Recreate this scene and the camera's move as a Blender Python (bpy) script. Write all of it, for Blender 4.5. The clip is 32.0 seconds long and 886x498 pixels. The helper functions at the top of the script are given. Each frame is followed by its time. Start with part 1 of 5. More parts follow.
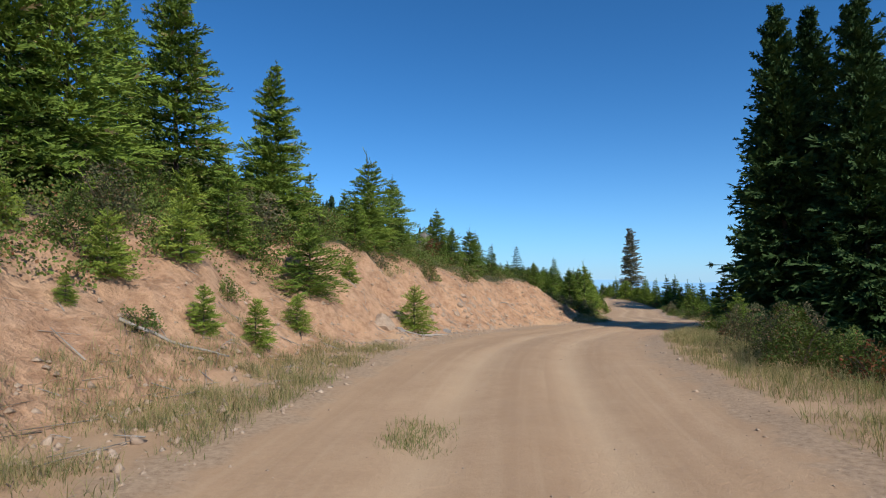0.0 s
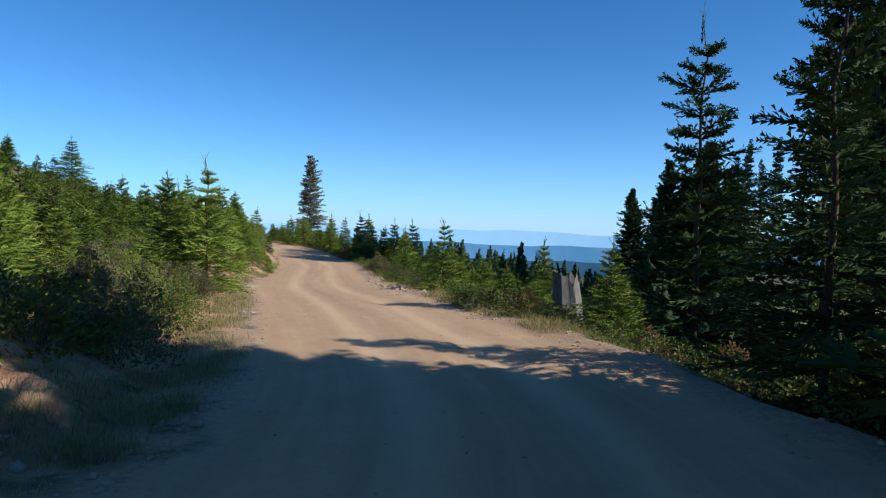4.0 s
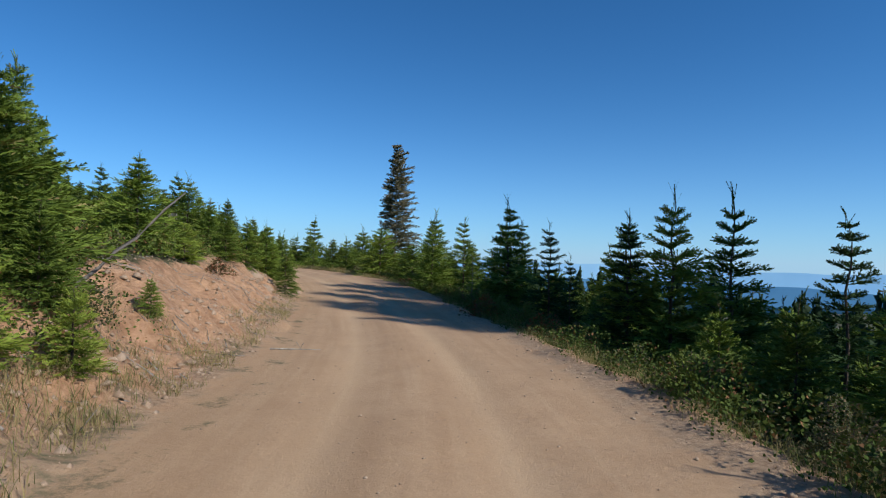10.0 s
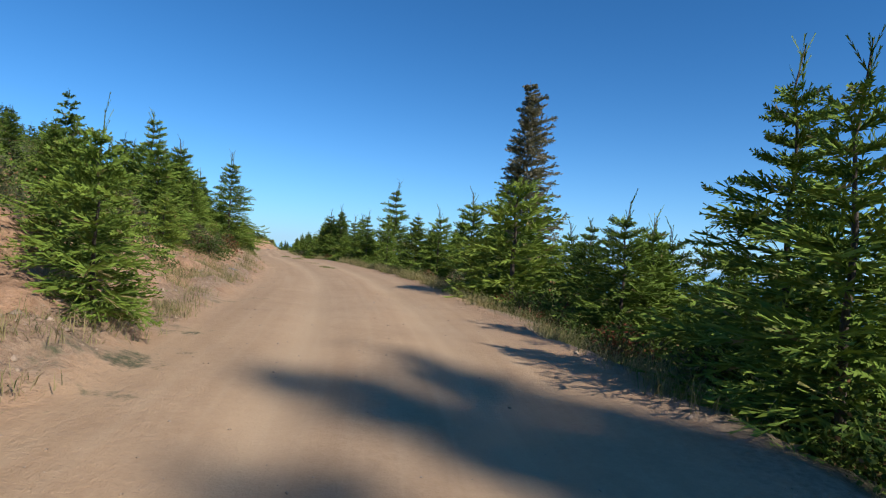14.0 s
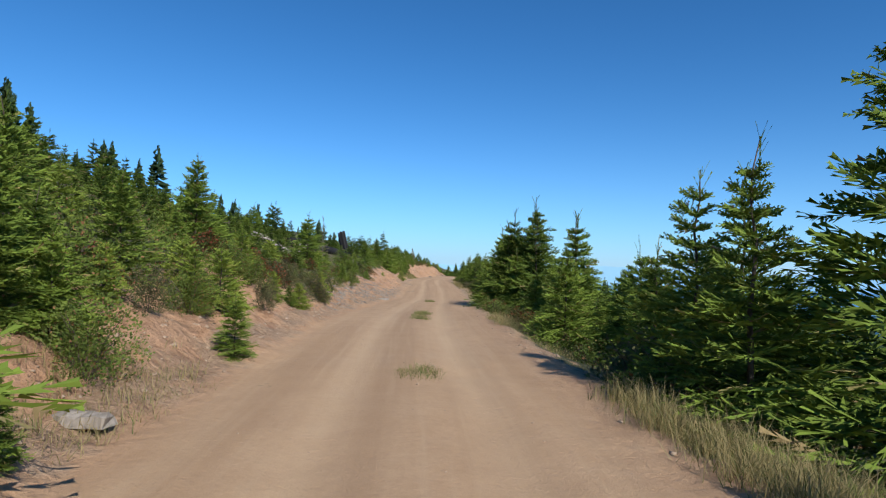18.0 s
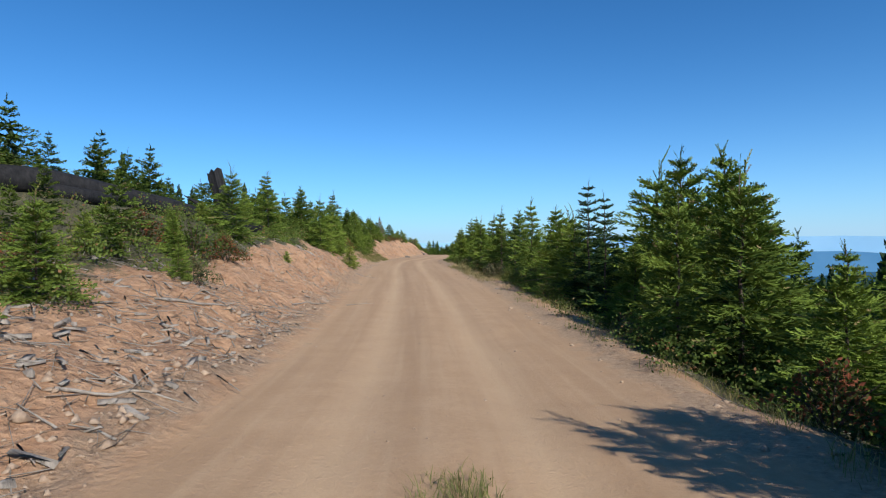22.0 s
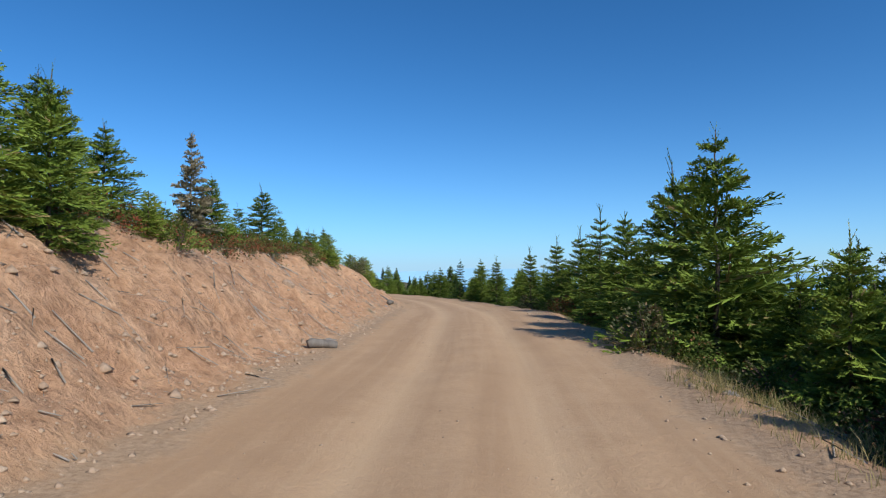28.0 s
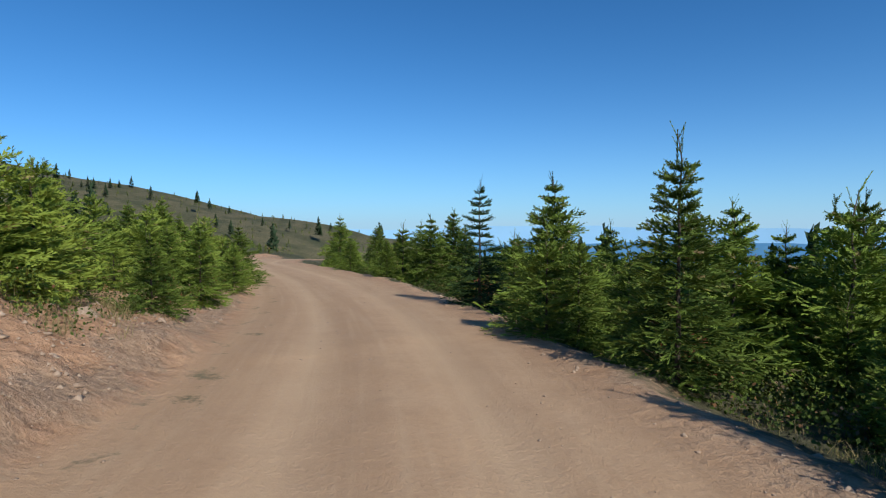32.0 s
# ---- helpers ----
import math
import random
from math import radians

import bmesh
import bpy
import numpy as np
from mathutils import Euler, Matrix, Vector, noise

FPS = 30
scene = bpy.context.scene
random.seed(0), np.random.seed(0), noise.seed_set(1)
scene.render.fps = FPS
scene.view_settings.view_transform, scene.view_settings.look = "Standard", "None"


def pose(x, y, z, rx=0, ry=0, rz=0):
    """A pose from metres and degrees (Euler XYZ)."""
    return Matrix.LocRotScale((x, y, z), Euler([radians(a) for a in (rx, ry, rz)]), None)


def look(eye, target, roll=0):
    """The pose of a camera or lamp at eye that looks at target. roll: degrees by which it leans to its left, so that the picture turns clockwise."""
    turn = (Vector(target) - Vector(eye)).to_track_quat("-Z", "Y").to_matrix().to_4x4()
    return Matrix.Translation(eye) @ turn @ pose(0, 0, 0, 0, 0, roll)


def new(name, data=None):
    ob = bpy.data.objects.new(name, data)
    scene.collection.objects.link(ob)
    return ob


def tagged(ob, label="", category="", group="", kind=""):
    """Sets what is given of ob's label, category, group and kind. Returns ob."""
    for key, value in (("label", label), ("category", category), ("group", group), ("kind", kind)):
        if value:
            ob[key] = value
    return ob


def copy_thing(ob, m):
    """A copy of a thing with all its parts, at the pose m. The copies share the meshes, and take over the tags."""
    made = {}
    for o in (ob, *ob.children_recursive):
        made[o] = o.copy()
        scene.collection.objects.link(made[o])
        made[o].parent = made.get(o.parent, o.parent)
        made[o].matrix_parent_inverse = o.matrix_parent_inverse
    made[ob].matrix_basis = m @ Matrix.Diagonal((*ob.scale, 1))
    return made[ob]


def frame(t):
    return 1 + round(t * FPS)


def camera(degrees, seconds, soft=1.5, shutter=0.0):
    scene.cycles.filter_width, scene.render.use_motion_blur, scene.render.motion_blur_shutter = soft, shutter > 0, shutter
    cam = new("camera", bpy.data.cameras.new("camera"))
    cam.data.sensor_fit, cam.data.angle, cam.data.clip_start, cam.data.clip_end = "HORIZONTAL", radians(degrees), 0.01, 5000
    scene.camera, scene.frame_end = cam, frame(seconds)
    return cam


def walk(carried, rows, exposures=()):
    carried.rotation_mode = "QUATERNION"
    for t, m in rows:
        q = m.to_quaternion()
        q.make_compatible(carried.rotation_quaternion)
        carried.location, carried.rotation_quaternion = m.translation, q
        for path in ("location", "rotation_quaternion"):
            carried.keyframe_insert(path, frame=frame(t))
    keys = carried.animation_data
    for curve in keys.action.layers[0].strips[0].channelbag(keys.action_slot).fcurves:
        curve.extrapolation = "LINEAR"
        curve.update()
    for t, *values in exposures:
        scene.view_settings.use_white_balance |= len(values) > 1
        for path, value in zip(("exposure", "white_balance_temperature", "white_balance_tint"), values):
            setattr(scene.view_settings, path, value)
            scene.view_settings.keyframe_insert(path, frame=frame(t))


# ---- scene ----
# ---- camera ----
cam = camera(72.97, 32.0, soft=1.15)
PATH = [
    (0.00, pose(-1.327, -5.355, 4.680, 92.73, 0.46, -3.26)),
    (0.50, pose(-0.580, -0.617, 4.722, 90.59, 2.45, -7.92)),
    (1.00, pose(0.404, 3.803, 4.695, 90.82, 2.44, -12.33)),
    (1.50, pose(1.358, 7.974, 4.578, 89.26, 0.36, -15.71)),
    (2.00, pose(2.511, 11.772, 4.401, 88.83, -0.14, -19.29)),
    (2.50, pose(3.982, 15.161, 4.220, 87.87, -1.65, -25.16)),
    (3.00, pose(5.618, 17.965, 4.092, 87.91, -1.31, -30.64)),
    (3.50, pose(7.173, 20.386, 3.993, 87.55, -1.42, -33.79)),
    (5.50, pose(12.673, 27.386, 3.632, 87.69, 1.01, -26.63)),
    (6.00, pose(13.955, 30.608, 3.448, 88.14, 2.28, -22.61)),
    (6.50, pose(14.978, 33.922, 3.351, 88.84, 1.73, -19.01)),
    (7.00, pose(15.851, 37.257, 3.197, 88.77, -0.73, -18.69)),
    (7.50, pose(16.725, 40.628, 3.013, 87.15, -0.10, -16.64)),
    (8.00, pose(17.493, 43.632, 2.844, 86.90, -1.32, -15.80)),
    (8.50, pose(18.348, 46.678, 2.697, 88.92, -1.28, -17.27)),
    (9.00, pose(19.287, 49.330, 2.570, 85.12, -0.04, -20.97)),
    (9.50, pose(20.250, 51.977, 2.483, 90.66, -3.35, -24.56)),
    (10.00, pose(21.443, 54.579, 2.460, 90.44, -1.73, -25.06)),
    (10.50, pose(22.550, 57.199, 2.385, 90.07, -2.62, -25.23)),
    (11.00, pose(23.702, 59.814, 2.313, 89.87, -2.46, -23.93)),
    (11.50, pose(24.802, 62.810, 2.237, 90.46, -2.30, -21.47)),
    (12.00, pose(25.749, 65.736, 2.180, 90.80, -2.40, -19.72)),
    (12.50, pose(26.596, 68.684, 2.136, 90.31, -2.86, -18.29)),
    (13.00, pose(27.353, 71.538, 2.087, 89.94, -3.59, -16.86)),
    (13.50, pose(28.021, 74.293, 2.020, 89.71, -4.18, -15.71)),
    (15.50, pose(29.861, 86.119, 2.496, 90.51, -0.89, -9.06)),
    (16.00, pose(30.182, 90.091, 2.514, 90.14, 0.01, -6.71)),
    (16.50, pose(30.311, 94.042, 2.475, 90.08, 0.76, -4.27)),
    (17.00, pose(30.226, 97.974, 2.493, 91.47, 0.81, -1.75)),
    (17.50, pose(30.071, 101.902, 2.475, 90.89, -1.21, 0.39)),
    (18.00, pose(29.774, 105.944, 2.428, 90.85, -1.77, 1.73)),
    (18.50, pose(29.436, 110.110, 2.397, 90.30, -1.04, 2.59)),
    (19.00, pose(29.087, 114.404, 2.322, 89.80, -0.46, 3.12)),
    (19.50, pose(28.761, 118.631, 2.205, 89.80, -0.38, 3.31)),
    (20.00, pose(28.434, 122.817, 2.121, 88.84, -0.00, 2.88)),
    (20.50, pose(28.193, 126.959, 1.953, 88.16, 0.98, 1.76)),
    (21.00, pose(28.069, 130.982, 1.783, 88.31, 0.96, 0.91)),
    (21.50, pose(27.946, 135.198, 1.637, 88.10, 0.83, 0.03)),
    (22.00, pose(27.851, 139.257, 1.414, 88.79, 1.01, -0.73)),
    (22.50, pose(27.807, 143.879, 1.236, 87.38, 1.93, -0.59)),
    (23.00, pose(27.742, 148.636, 1.089, 89.08, 1.83, -0.34)),
    (23.50, pose(27.507, 153.264, 1.078, 90.24, 0.56, 0.08)),
    (24.00, pose(27.403, 157.800, 1.031, 90.50, -0.38, 0.45)),
    (24.50, pose(27.108, 162.586, 1.037, 90.38, -1.49, 0.25)),
    (26.50, pose(25.910, 183.100, 0.920, 89.60, 4.03, 2.97)),
    (27.00, pose(25.541, 188.191, 0.800, 89.94, 2.97, -0.01)),
    (27.50, pose(25.562, 192.972, 0.704, 90.00, 3.50, -2.67)),
    (28.00, pose(25.720, 197.457, 0.670, 91.57, -0.14, -5.92)),
    (28.50, pose(26.175, 201.592, 0.676, 90.36, -0.05, -10.13)),
    (29.00, pose(26.791, 205.447, 0.602, 90.74, -0.62, -11.89)),
    (29.50, pose(27.502, 209.231, 0.562, 90.33, -0.94, -12.52)),
    (30.00, pose(28.177, 212.863, 0.532, 90.35, 0.30, -11.22)),
    (30.50, pose(28.675, 216.640, 0.517, 89.83, 0.54, -8.74)),
    (31.00, pose(28.955, 220.217, 0.417, 88.89, -0.10, -6.92)),
    (31.50, pose(29.182, 223.707, 0.315, 87.76, -0.25, -5.96)),
    (32.00, pose(29.375, 227.246, 0.117, 87.52, 0.17, -5.23)),
]
walk(cam, PATH, [(0.0, -0.05, 6100, 10), (3.0, -0.05, 6100, 10), (5.5, 0.42, 6100, 10), (6.5, 0.34, 6100, 10), (9.0, -0.12, 6100, 10), (10.0, -0.2, 6100, 10), (12.0, -0.15, 6100, 10), (13.5, 0.0, 6100, 10), (28.0, -0.05, 6100, 10), (30.0, -0.25, 6100, 10), (32.0, -0.2, 6100, 10)])

# ---- world, sun ----
SUN_HEIGHT, SUN_COMPASS = 39.0, 147.0
world = bpy.data.worlds.new("world")
scene.world = world
world.use_nodes = True
_n = world.node_tree.nodes
_sky = _n.new("ShaderNodeTexSky")
_sky.sky_type, _sky.sun_disc = "NISHITA", False
_sky.sun_elevation, _sky.sun_rotation = radians(SUN_HEIGHT), radians(SUN_COMPASS)
_sky.altitude, _sky.air_density, _sky.dust_density, _sky.ozone_density = 900, 0.75, 0.0, 6.0
_tint = _n.new("ShaderNodeMix")
_tint.data_type, _tint.blend_type = "RGBA", "MULTIPLY"
_tint.inputs[0].default_value, _tint.inputs[7].default_value = 1.0, (0.39, 0.82, 0.975, 1)
world.node_tree.links.new(_sky.outputs[0], _tint.inputs[6])
# pale summer haze that thins out upwards from the horizon
_axis, _split, _up, _fade, _haze = (_n.new("ShaderNode" + k) for k in ("TexCoord", "SeparateXYZ", "Math", "Math", "Mix"))
world.node_tree.links.new(_axis.outputs["Generated"], _split.inputs[0])
_up.operation, _fade.operation = "MULTIPLY", "POWER"
_up.inputs[1].default_value, _up.use_clamp = 1.0, True
world.node_tree.links.new(_split.outputs[2], _up.inputs[0])
_fall = _n.new("ShaderNodeMath")
_fall.operation, _fall.inputs[1].default_value = "MULTIPLY", -12.0
world.node_tree.links.new(_up.outputs[0], _fall.inputs[0])
_fade.inputs[0].default_value = 2.718
world.node_tree.links.new(_fall.outputs[0], _fade.inputs[1])
_part = _n.new("ShaderNodeMath")
_part.operation, _part.inputs[1].default_value = "MULTIPLY", 0.85
world.node_tree.links.new(_fade.outputs[0], _part.inputs[0])
_haze.data_type = "RGBA"
_haze.inputs[7].default_value = (3.3, 4.7, 5.9, 1)
world.node_tree.links.new(_part.outputs[0], _haze.inputs[0])
world.node_tree.links.new(_tint.outputs[2], _haze.inputs[6])
world.node_tree.links.new(_haze.outputs[2], _n["Background"].inputs[0])
_n["Background"].inputs[1].default_value = 0.145
sun = new("sun", bpy.data.lights.new("sun", "SUN"))
sun.data.energy, sun.data.angle, sun.data.color = 5.0, radians(0.53), (1.0, 0.93, 0.82)
_a = radians(90 - SUN_COMPASS)
sun.matrix_world = look((0, 0, 0), Vector((-math.cos(_a), -math.sin(_a), -math.tan(radians(SUN_HEIGHT)))))

# ---- the plan: road line, banks and slopes by station along the road ----
ROAD = [
    (-4.0, -6.99, -40.90, 3.08), (0.0, -1.33, -5.35, 3.08), (1.5, 1.36, 7.97, 2.98), (3.0, 5.62, 17.96, 2.49), (5.5, 12.67, 27.39, 2.03),
    (7.0, 15.85, 37.26, 1.60), (8.5, 18.35, 46.68, 1.10), (10.0, 21.44, 54.58, 0.86), (11.5, 24.80, 62.81, 0.64), (13.0, 27.35, 71.54, 0.49),
    (15.5, 29.86, 86.12, 0.90), (17.0, 30.23, 97.97, 0.89), (18.5, 29.44, 110.11, 0.80), (20.0, 28.43, 122.82, 0.52), (21.5, 27.95, 135.20, 0.04),
    (23.0, 27.74, 148.64, -0.51), (24.5, 27.11, 162.59, -0.56), (26.5, 25.91, 183.10, -0.68), (28.0, 25.72, 197.46, -0.93), (29.5, 27.50, 209.23, -1.04),
    (31.0, 28.95, 220.22, -1.18), (32.0, 29.37, 227.25, -1.48), (33.5, 29.13, 236.23, -1.68), (35.5, 27.13, 248.06, -1.98), (37.5, 23.71, 259.55, -2.28),
    (39.5, 20.29, 271.04, -2.68), (42.5, 19.79, 289.01, -3.48), (45.5, 23.36, 306.64, -4.88),
]

FOOT = ([-4, 0, 1.5, 2.4, 4, 6, 8, 9.5, 12.4, 16.5, 21.4, 24.4, 27.4, 29, 32, 33.2, 40],
        [5.0, 4.8, 4.4, 3.7, 3.3, 3.5, 3.3, 3.0, 2.7, 2.45, 2.5, 2.6, 2.9, 3.3, 3.0, 2.4, 2.4])
BANK = ([-4, 0, 1.5, 2.5, 4.2, 5, 6, 7.5, 9, 10, 12.5, 14, 16, 18, 20, 21.4, 23, 24.4, 26, 27.4, 29, 32, 33, 34, 36, 40],
        [2.6, 2.7, 2.9, 2.8, 2.1, 1.4, 0.7, 0.7, 1.2, 1.5, 1.4, 1.6, 1.1, 1.2, 1.5, 1.2, 1.2, 1.7, 1.6, 1.4, 2.1, 2.1, 1.3, 0.7, 0.5, 0.6])
RUN = ([-4, 0, 2.4, 4, 6.5, 9.5, 16.5, 20, 21.4, 23, 24.4, 27.4, 32, 40],
       [4.5, 4.5, 3.2, 2.6, 2.6, 2.2, 3.0, 3.0, 4.0, 3.8, 2.4, 2.4, 2.8, 2.4])
HILL = ([-4, 2.4, 4, 6, 9, 13, 16, 18, 20, 23, 26, 29, 32, 34, 40],
        [0.50, 0.46, 0.28, 0.15, 0.16, 0.20, 0.27, 0.41, 0.46, 0.37, 0.22, 0.15, 0.08, 0.12, 0.16])
SHOULDER = ([-4, 0, 1.5, 3, 5.5, 7, 8.5, 10, 13, 15.5, 19, 22, 24.4, 26.5, 28, 31.5, 33.5, 40],
            [4.6, 4.4, 5.0, 4.2, 2.9, 3.1, 3.4, 3.4, 3.1, 2.5, 2.5, 3.0, 3.6, 3.2, 3.5, 3.2, 2.5, 2.4])
DROP = ([-4, 2, 5.5, 7, 10, 15.5, 20, 26.5, 40],
        [0.16, 0.2, 0.28, 0.4, 0.3, 0.22, 0.28, 0.24, 0.24])


def smooth(x):
    x = np.clip(x, 0, 1)
    return x * x * (3 - 2 * x)


_k = np.array(ROAD, float)
_m = np.gradient(_k[:, 1:], _k[:, 0], axis=0)


def line(u):
    """Point of the road's middle line and its unit normal to the right, at station u; straight on past the ends."""
    u = np.asarray(u, float)
    i = np.clip(np.searchsorted(_k[:, 0], u, "right") - 1, 0, len(_k) - 2)
    h = (_k[i + 1, 0] - _k[i, 0])[..., None]
    f = (np.clip(u, _k[0, 0], _k[-1, 0]) - _k[i, 0])[..., None] / h
    a, b, p, q = _k[i, 1:], _k[i + 1, 1:], _m[i] * h, _m[i + 1] * h
    c = a * (1 + 2 * f) * (1 - f) ** 2 + p * f * (1 - f) ** 2 + b * f * f * (3 - 2 * f) - q * f * f * (1 - f)
    v = (a * (6 * f * f - 6 * f) + p * (1 - 4 * f + 3 * f * f) + b * (6 * f - 6 * f * f) + q * (3 * f * f - 2 * f)) / h
    over = (u - np.clip(u, _k[0, 0], _k[-1, 0]))[..., None]
    c = c + over * 7.0 * np.array([0.0, 1.0, 0.0])
    c = c - np.stack([0 * u, 0 * u, 150 * (1 - np.exp(-np.maximum(u - _k[-1, 0], 0) / 45))], -1)
    n = np.stack([v[..., 1], -v[..., 0]], -1)
    return c, n / np.linalg.norm(n, axis=-1, keepdims=True)


def spot(u, d):
    """World x, y at station u, d metres right of the road's middle."""
    c, n = line(u)
    d = np.asarray(d, float)[..., None]
    near = np.clip(d, -16, 16)
    return c[..., :2] + n * near + (d - near) * np.array([1.0, 0.0])


def rough(x, y, size, seed=0.0):
    """Uneven ground, about -1 to 1."""
    x, y = x / size + seed * 1.7, y / size - seed * 2.3
    return (np.sin(1.9 * x + 1.3 * np.sin(1.1 * y + seed)) * np.sin(2.3 * y + 1.1 * np.sin(1.7 * x)) + 0.5 * np.sin(4.7 * x - 2.9 * y + 2 * np.sin(3.1 * y)) + 0.4 * np.sin(5.3 * y + 3.7 * x + 1.5 * np.sin(4.3 * x))) / 1.9


def grain(x, y, seed=0):
    """Lattice noise, 0 to 1."""
    i, j = np.floor(x), np.floor(y)
    f, g = smooth(x - i), smooth(y - j)

    def at(a, b):
        v = np.sin(a * 127.1 + b * 311.7 + seed * 74.7) * 43758.5453
        return v - np.floor(v)

    return (at(i, j) * (1 - f) + at(i + 1, j) * f) * (1 - g) + (at(i, j + 1) * (1 - f) + at(i + 1, j + 1) * f) * g


def eroded(u, d):
    """Rills down the cut bank, ledges along it and clods, in metres."""
    a = 7.6 * u
    rill = 1 - np.abs(2 * grain(a / 0.8 + 0.5 * grain(d / 0.7, a / 2.0, 4), d / 2.6, 1) - 1)
    fine = 1 - np.abs(2 * grain(a / 0.33, d / 0.9, 2) - 1)
    ledge = grain(a / 2.4, d / 0.55, 3)
    clod = grain(a / 0.42, d / 0.3, 5)
    return 0.13 * (0.5 - rill) + 0.06 * (0.5 - fine) + 0.16 * (ledge - 0.5) + 0.1 * (clod - 0.5)


def rise(u, d):
    """Height of the ground over the road's middle line."""
    u, d = np.asarray(u, float), np.asarray(d, float)
    xy = spot(u, d)
    x, y = xy[..., 0], xy[..., 1]
    foot, bank, run = np.interp(u, *FOOT), np.interp(u, *BANK), np.interp(u, *RUN)
    hill, side, drop = np.interp(u, *HILL), np.interp(u, *SHOULDER), np.interp(u, *DROP)
    foot = foot + 0.35 * rough(x, y, 3.1, 1) + 0.2 * rough(x, y, 1.1, 2)
    side = side + 0.3 * rough(x, y, 2.7, 3) + 0.12 * rough(x, y, 0.9, 4)
    bank = bank * (1 + 0.18 * rough(x, y, 4.3, 5))
    w = np.maximum(-d - foot, 0)
    up = bank * (0.75 * np.clip(w / run, 0, 1) + 0.25 * smooth(w / run))
    w2 = np.maximum(-d - foot - run, 0)
    up = up + hill * 95 * (1 - np.exp(-w2 / 95)) + 0.25 * np.minimum(w2, 2) / 2 * rough(x, y, 5.0, 6)
    up = up + np.clip(w, 0, 1) * (0.1 * rough(x, y, 1.3, 7) + 0.05 * rough(x, y, 0.5, 8))
    up = up + np.clip(w / 0.5, 0, 1) * (1 - 0.6 * np.clip((w - run) / 2, 0, 1)) * eroded(u, d)
    r = np.maximum(d - side, 0)
    down = -drop * 70 * (1 - np.exp(-r / 70)) - 0.1 * np.maximum(r - 40, 0) - 0.15 * smooth(r / 1.2)
    down = np.maximum(down, -330 + 6 * rough(x, y, 160, 9)) + np.clip(r / 1.5, 0, 1) * (0.15 * rough(x, y, 2.1, 10) + 0.06 * rough(x, y, 0.6, 11))
    ruts = -0.035 * (np.exp(-((np.abs(d) - 0.85) / 0.28) ** 2)) + 0.025 * np.exp(-(d / 0.4) ** 2) + 0.012 * rough(x, y, 0.8, 12) + 0.03 * rough(x, y, 3.5, 13)
    edge = 0.05 * smooth((np.abs(d) - 2.0) / 1.2)
    return np.where(d < 0, up, down) + ruts * (np.abs(d) < 4) + edge


def ground(u, d):
    """World place on the ground."""
    c, _ = line(u)
    xy = spot(u, d)
    ridge = -1 + np.clip(0.2 * (14 - xy[..., 0]), -90, 60) + 3 * rough(xy[..., 0], xy[..., 1], 60, 3) - 0.1 * np.abs(xy[..., 1] - 500) - 60 * (1 - smooth((xy[..., 1] - 300) / 150))
    return np.concatenate([xy, np.maximum(c[..., 2] + rise(u, d), ridge)[..., None]], -1)


# ---- materials ----
def material(name, rough_v=0.9, metal=0.0):
    m = bpy.data.materials.new(name)
    m.use_nodes = True
    t = m.node_tree
    b = t.nodes["Principled BSDF"]
    b.inputs["Roughness"].default_value, b.inputs["Metallic"].default_value = rough_v, metal
    b.inputs["Specular IOR Level"].default_value = 0.25
    return m, t, b


def noise_node(t, scale, detail=4.0, rough_v=0.6, vec=None, dist=0.0):
    n = t.nodes.new("ShaderNodeTexNoise")
    n.inputs["Scale"].default_value, n.inputs["Detail"].default_value = scale, detail
    n.inputs["Roughness"].default_value, n.inputs["Distortion"].default_value = rough_v, dist
    if vec is None:
        vec = t.nodes.new("ShaderNodeTexCoord").outputs["Object"]
    t.links.new(vec, n.inputs["Vector"])
    return n.outputs["Fac"]


def ramp(t, fac, *stops):
    r = t.nodes.new("ShaderNodeValToRGB")
    while len(r.color_ramp.elements) < len(stops):
        r.color_ramp.elements.new(0.5)
    for e, (p, c) in zip(r.color_ramp.elements, stops):
        e.position, e.color = p, (*c, 1) if len(c) == 3 else c
    t.links.new(fac, r.inputs[0])
    return r.outputs[0]


def blend(t, fac, a, b, mode="MIX"):
    m = t.nodes.new("ShaderNodeMix")
    m.data_type, m.blend_type = "RGBA", mode
    for socket, v in ((m.inputs[0], fac), (m.inputs[6], a), (m.inputs[7], b)):
        if isinstance(v, (int, float)):
            socket.default_value = v
        elif isinstance(v, tuple):
            socket.default_value = (*v, 1)
        else:
            t.links.new(v, socket)
    return m.outputs[2]


def sums(t, op, a, b):
    m = t.nodes.new("ShaderNodeMath")
    m.operation = op
    for socket, v in ((m.inputs[0], a), (m.inputs[1], b)):
        if isinstance(v, (int, float)):
            socket.default_value = v
        else:
            t.links.new(v, socket)
    return m.outputs[0]


def relief(t, b, height, strength, distance=0.02):
    n = t.nodes.new("ShaderNodeBump")
    n.inputs["Strength"].default_value, n.inputs["Distance"].default_value = strength, distance
    t.links.new(height, n.inputs["Height"])
    t.links.new(n.outputs[0], b.inputs["Normal"])


def attr(t, name):
    a = t.nodes.new("ShaderNodeAttribute")
    a.attribute_name = name
    return a.outputs["Fac"]


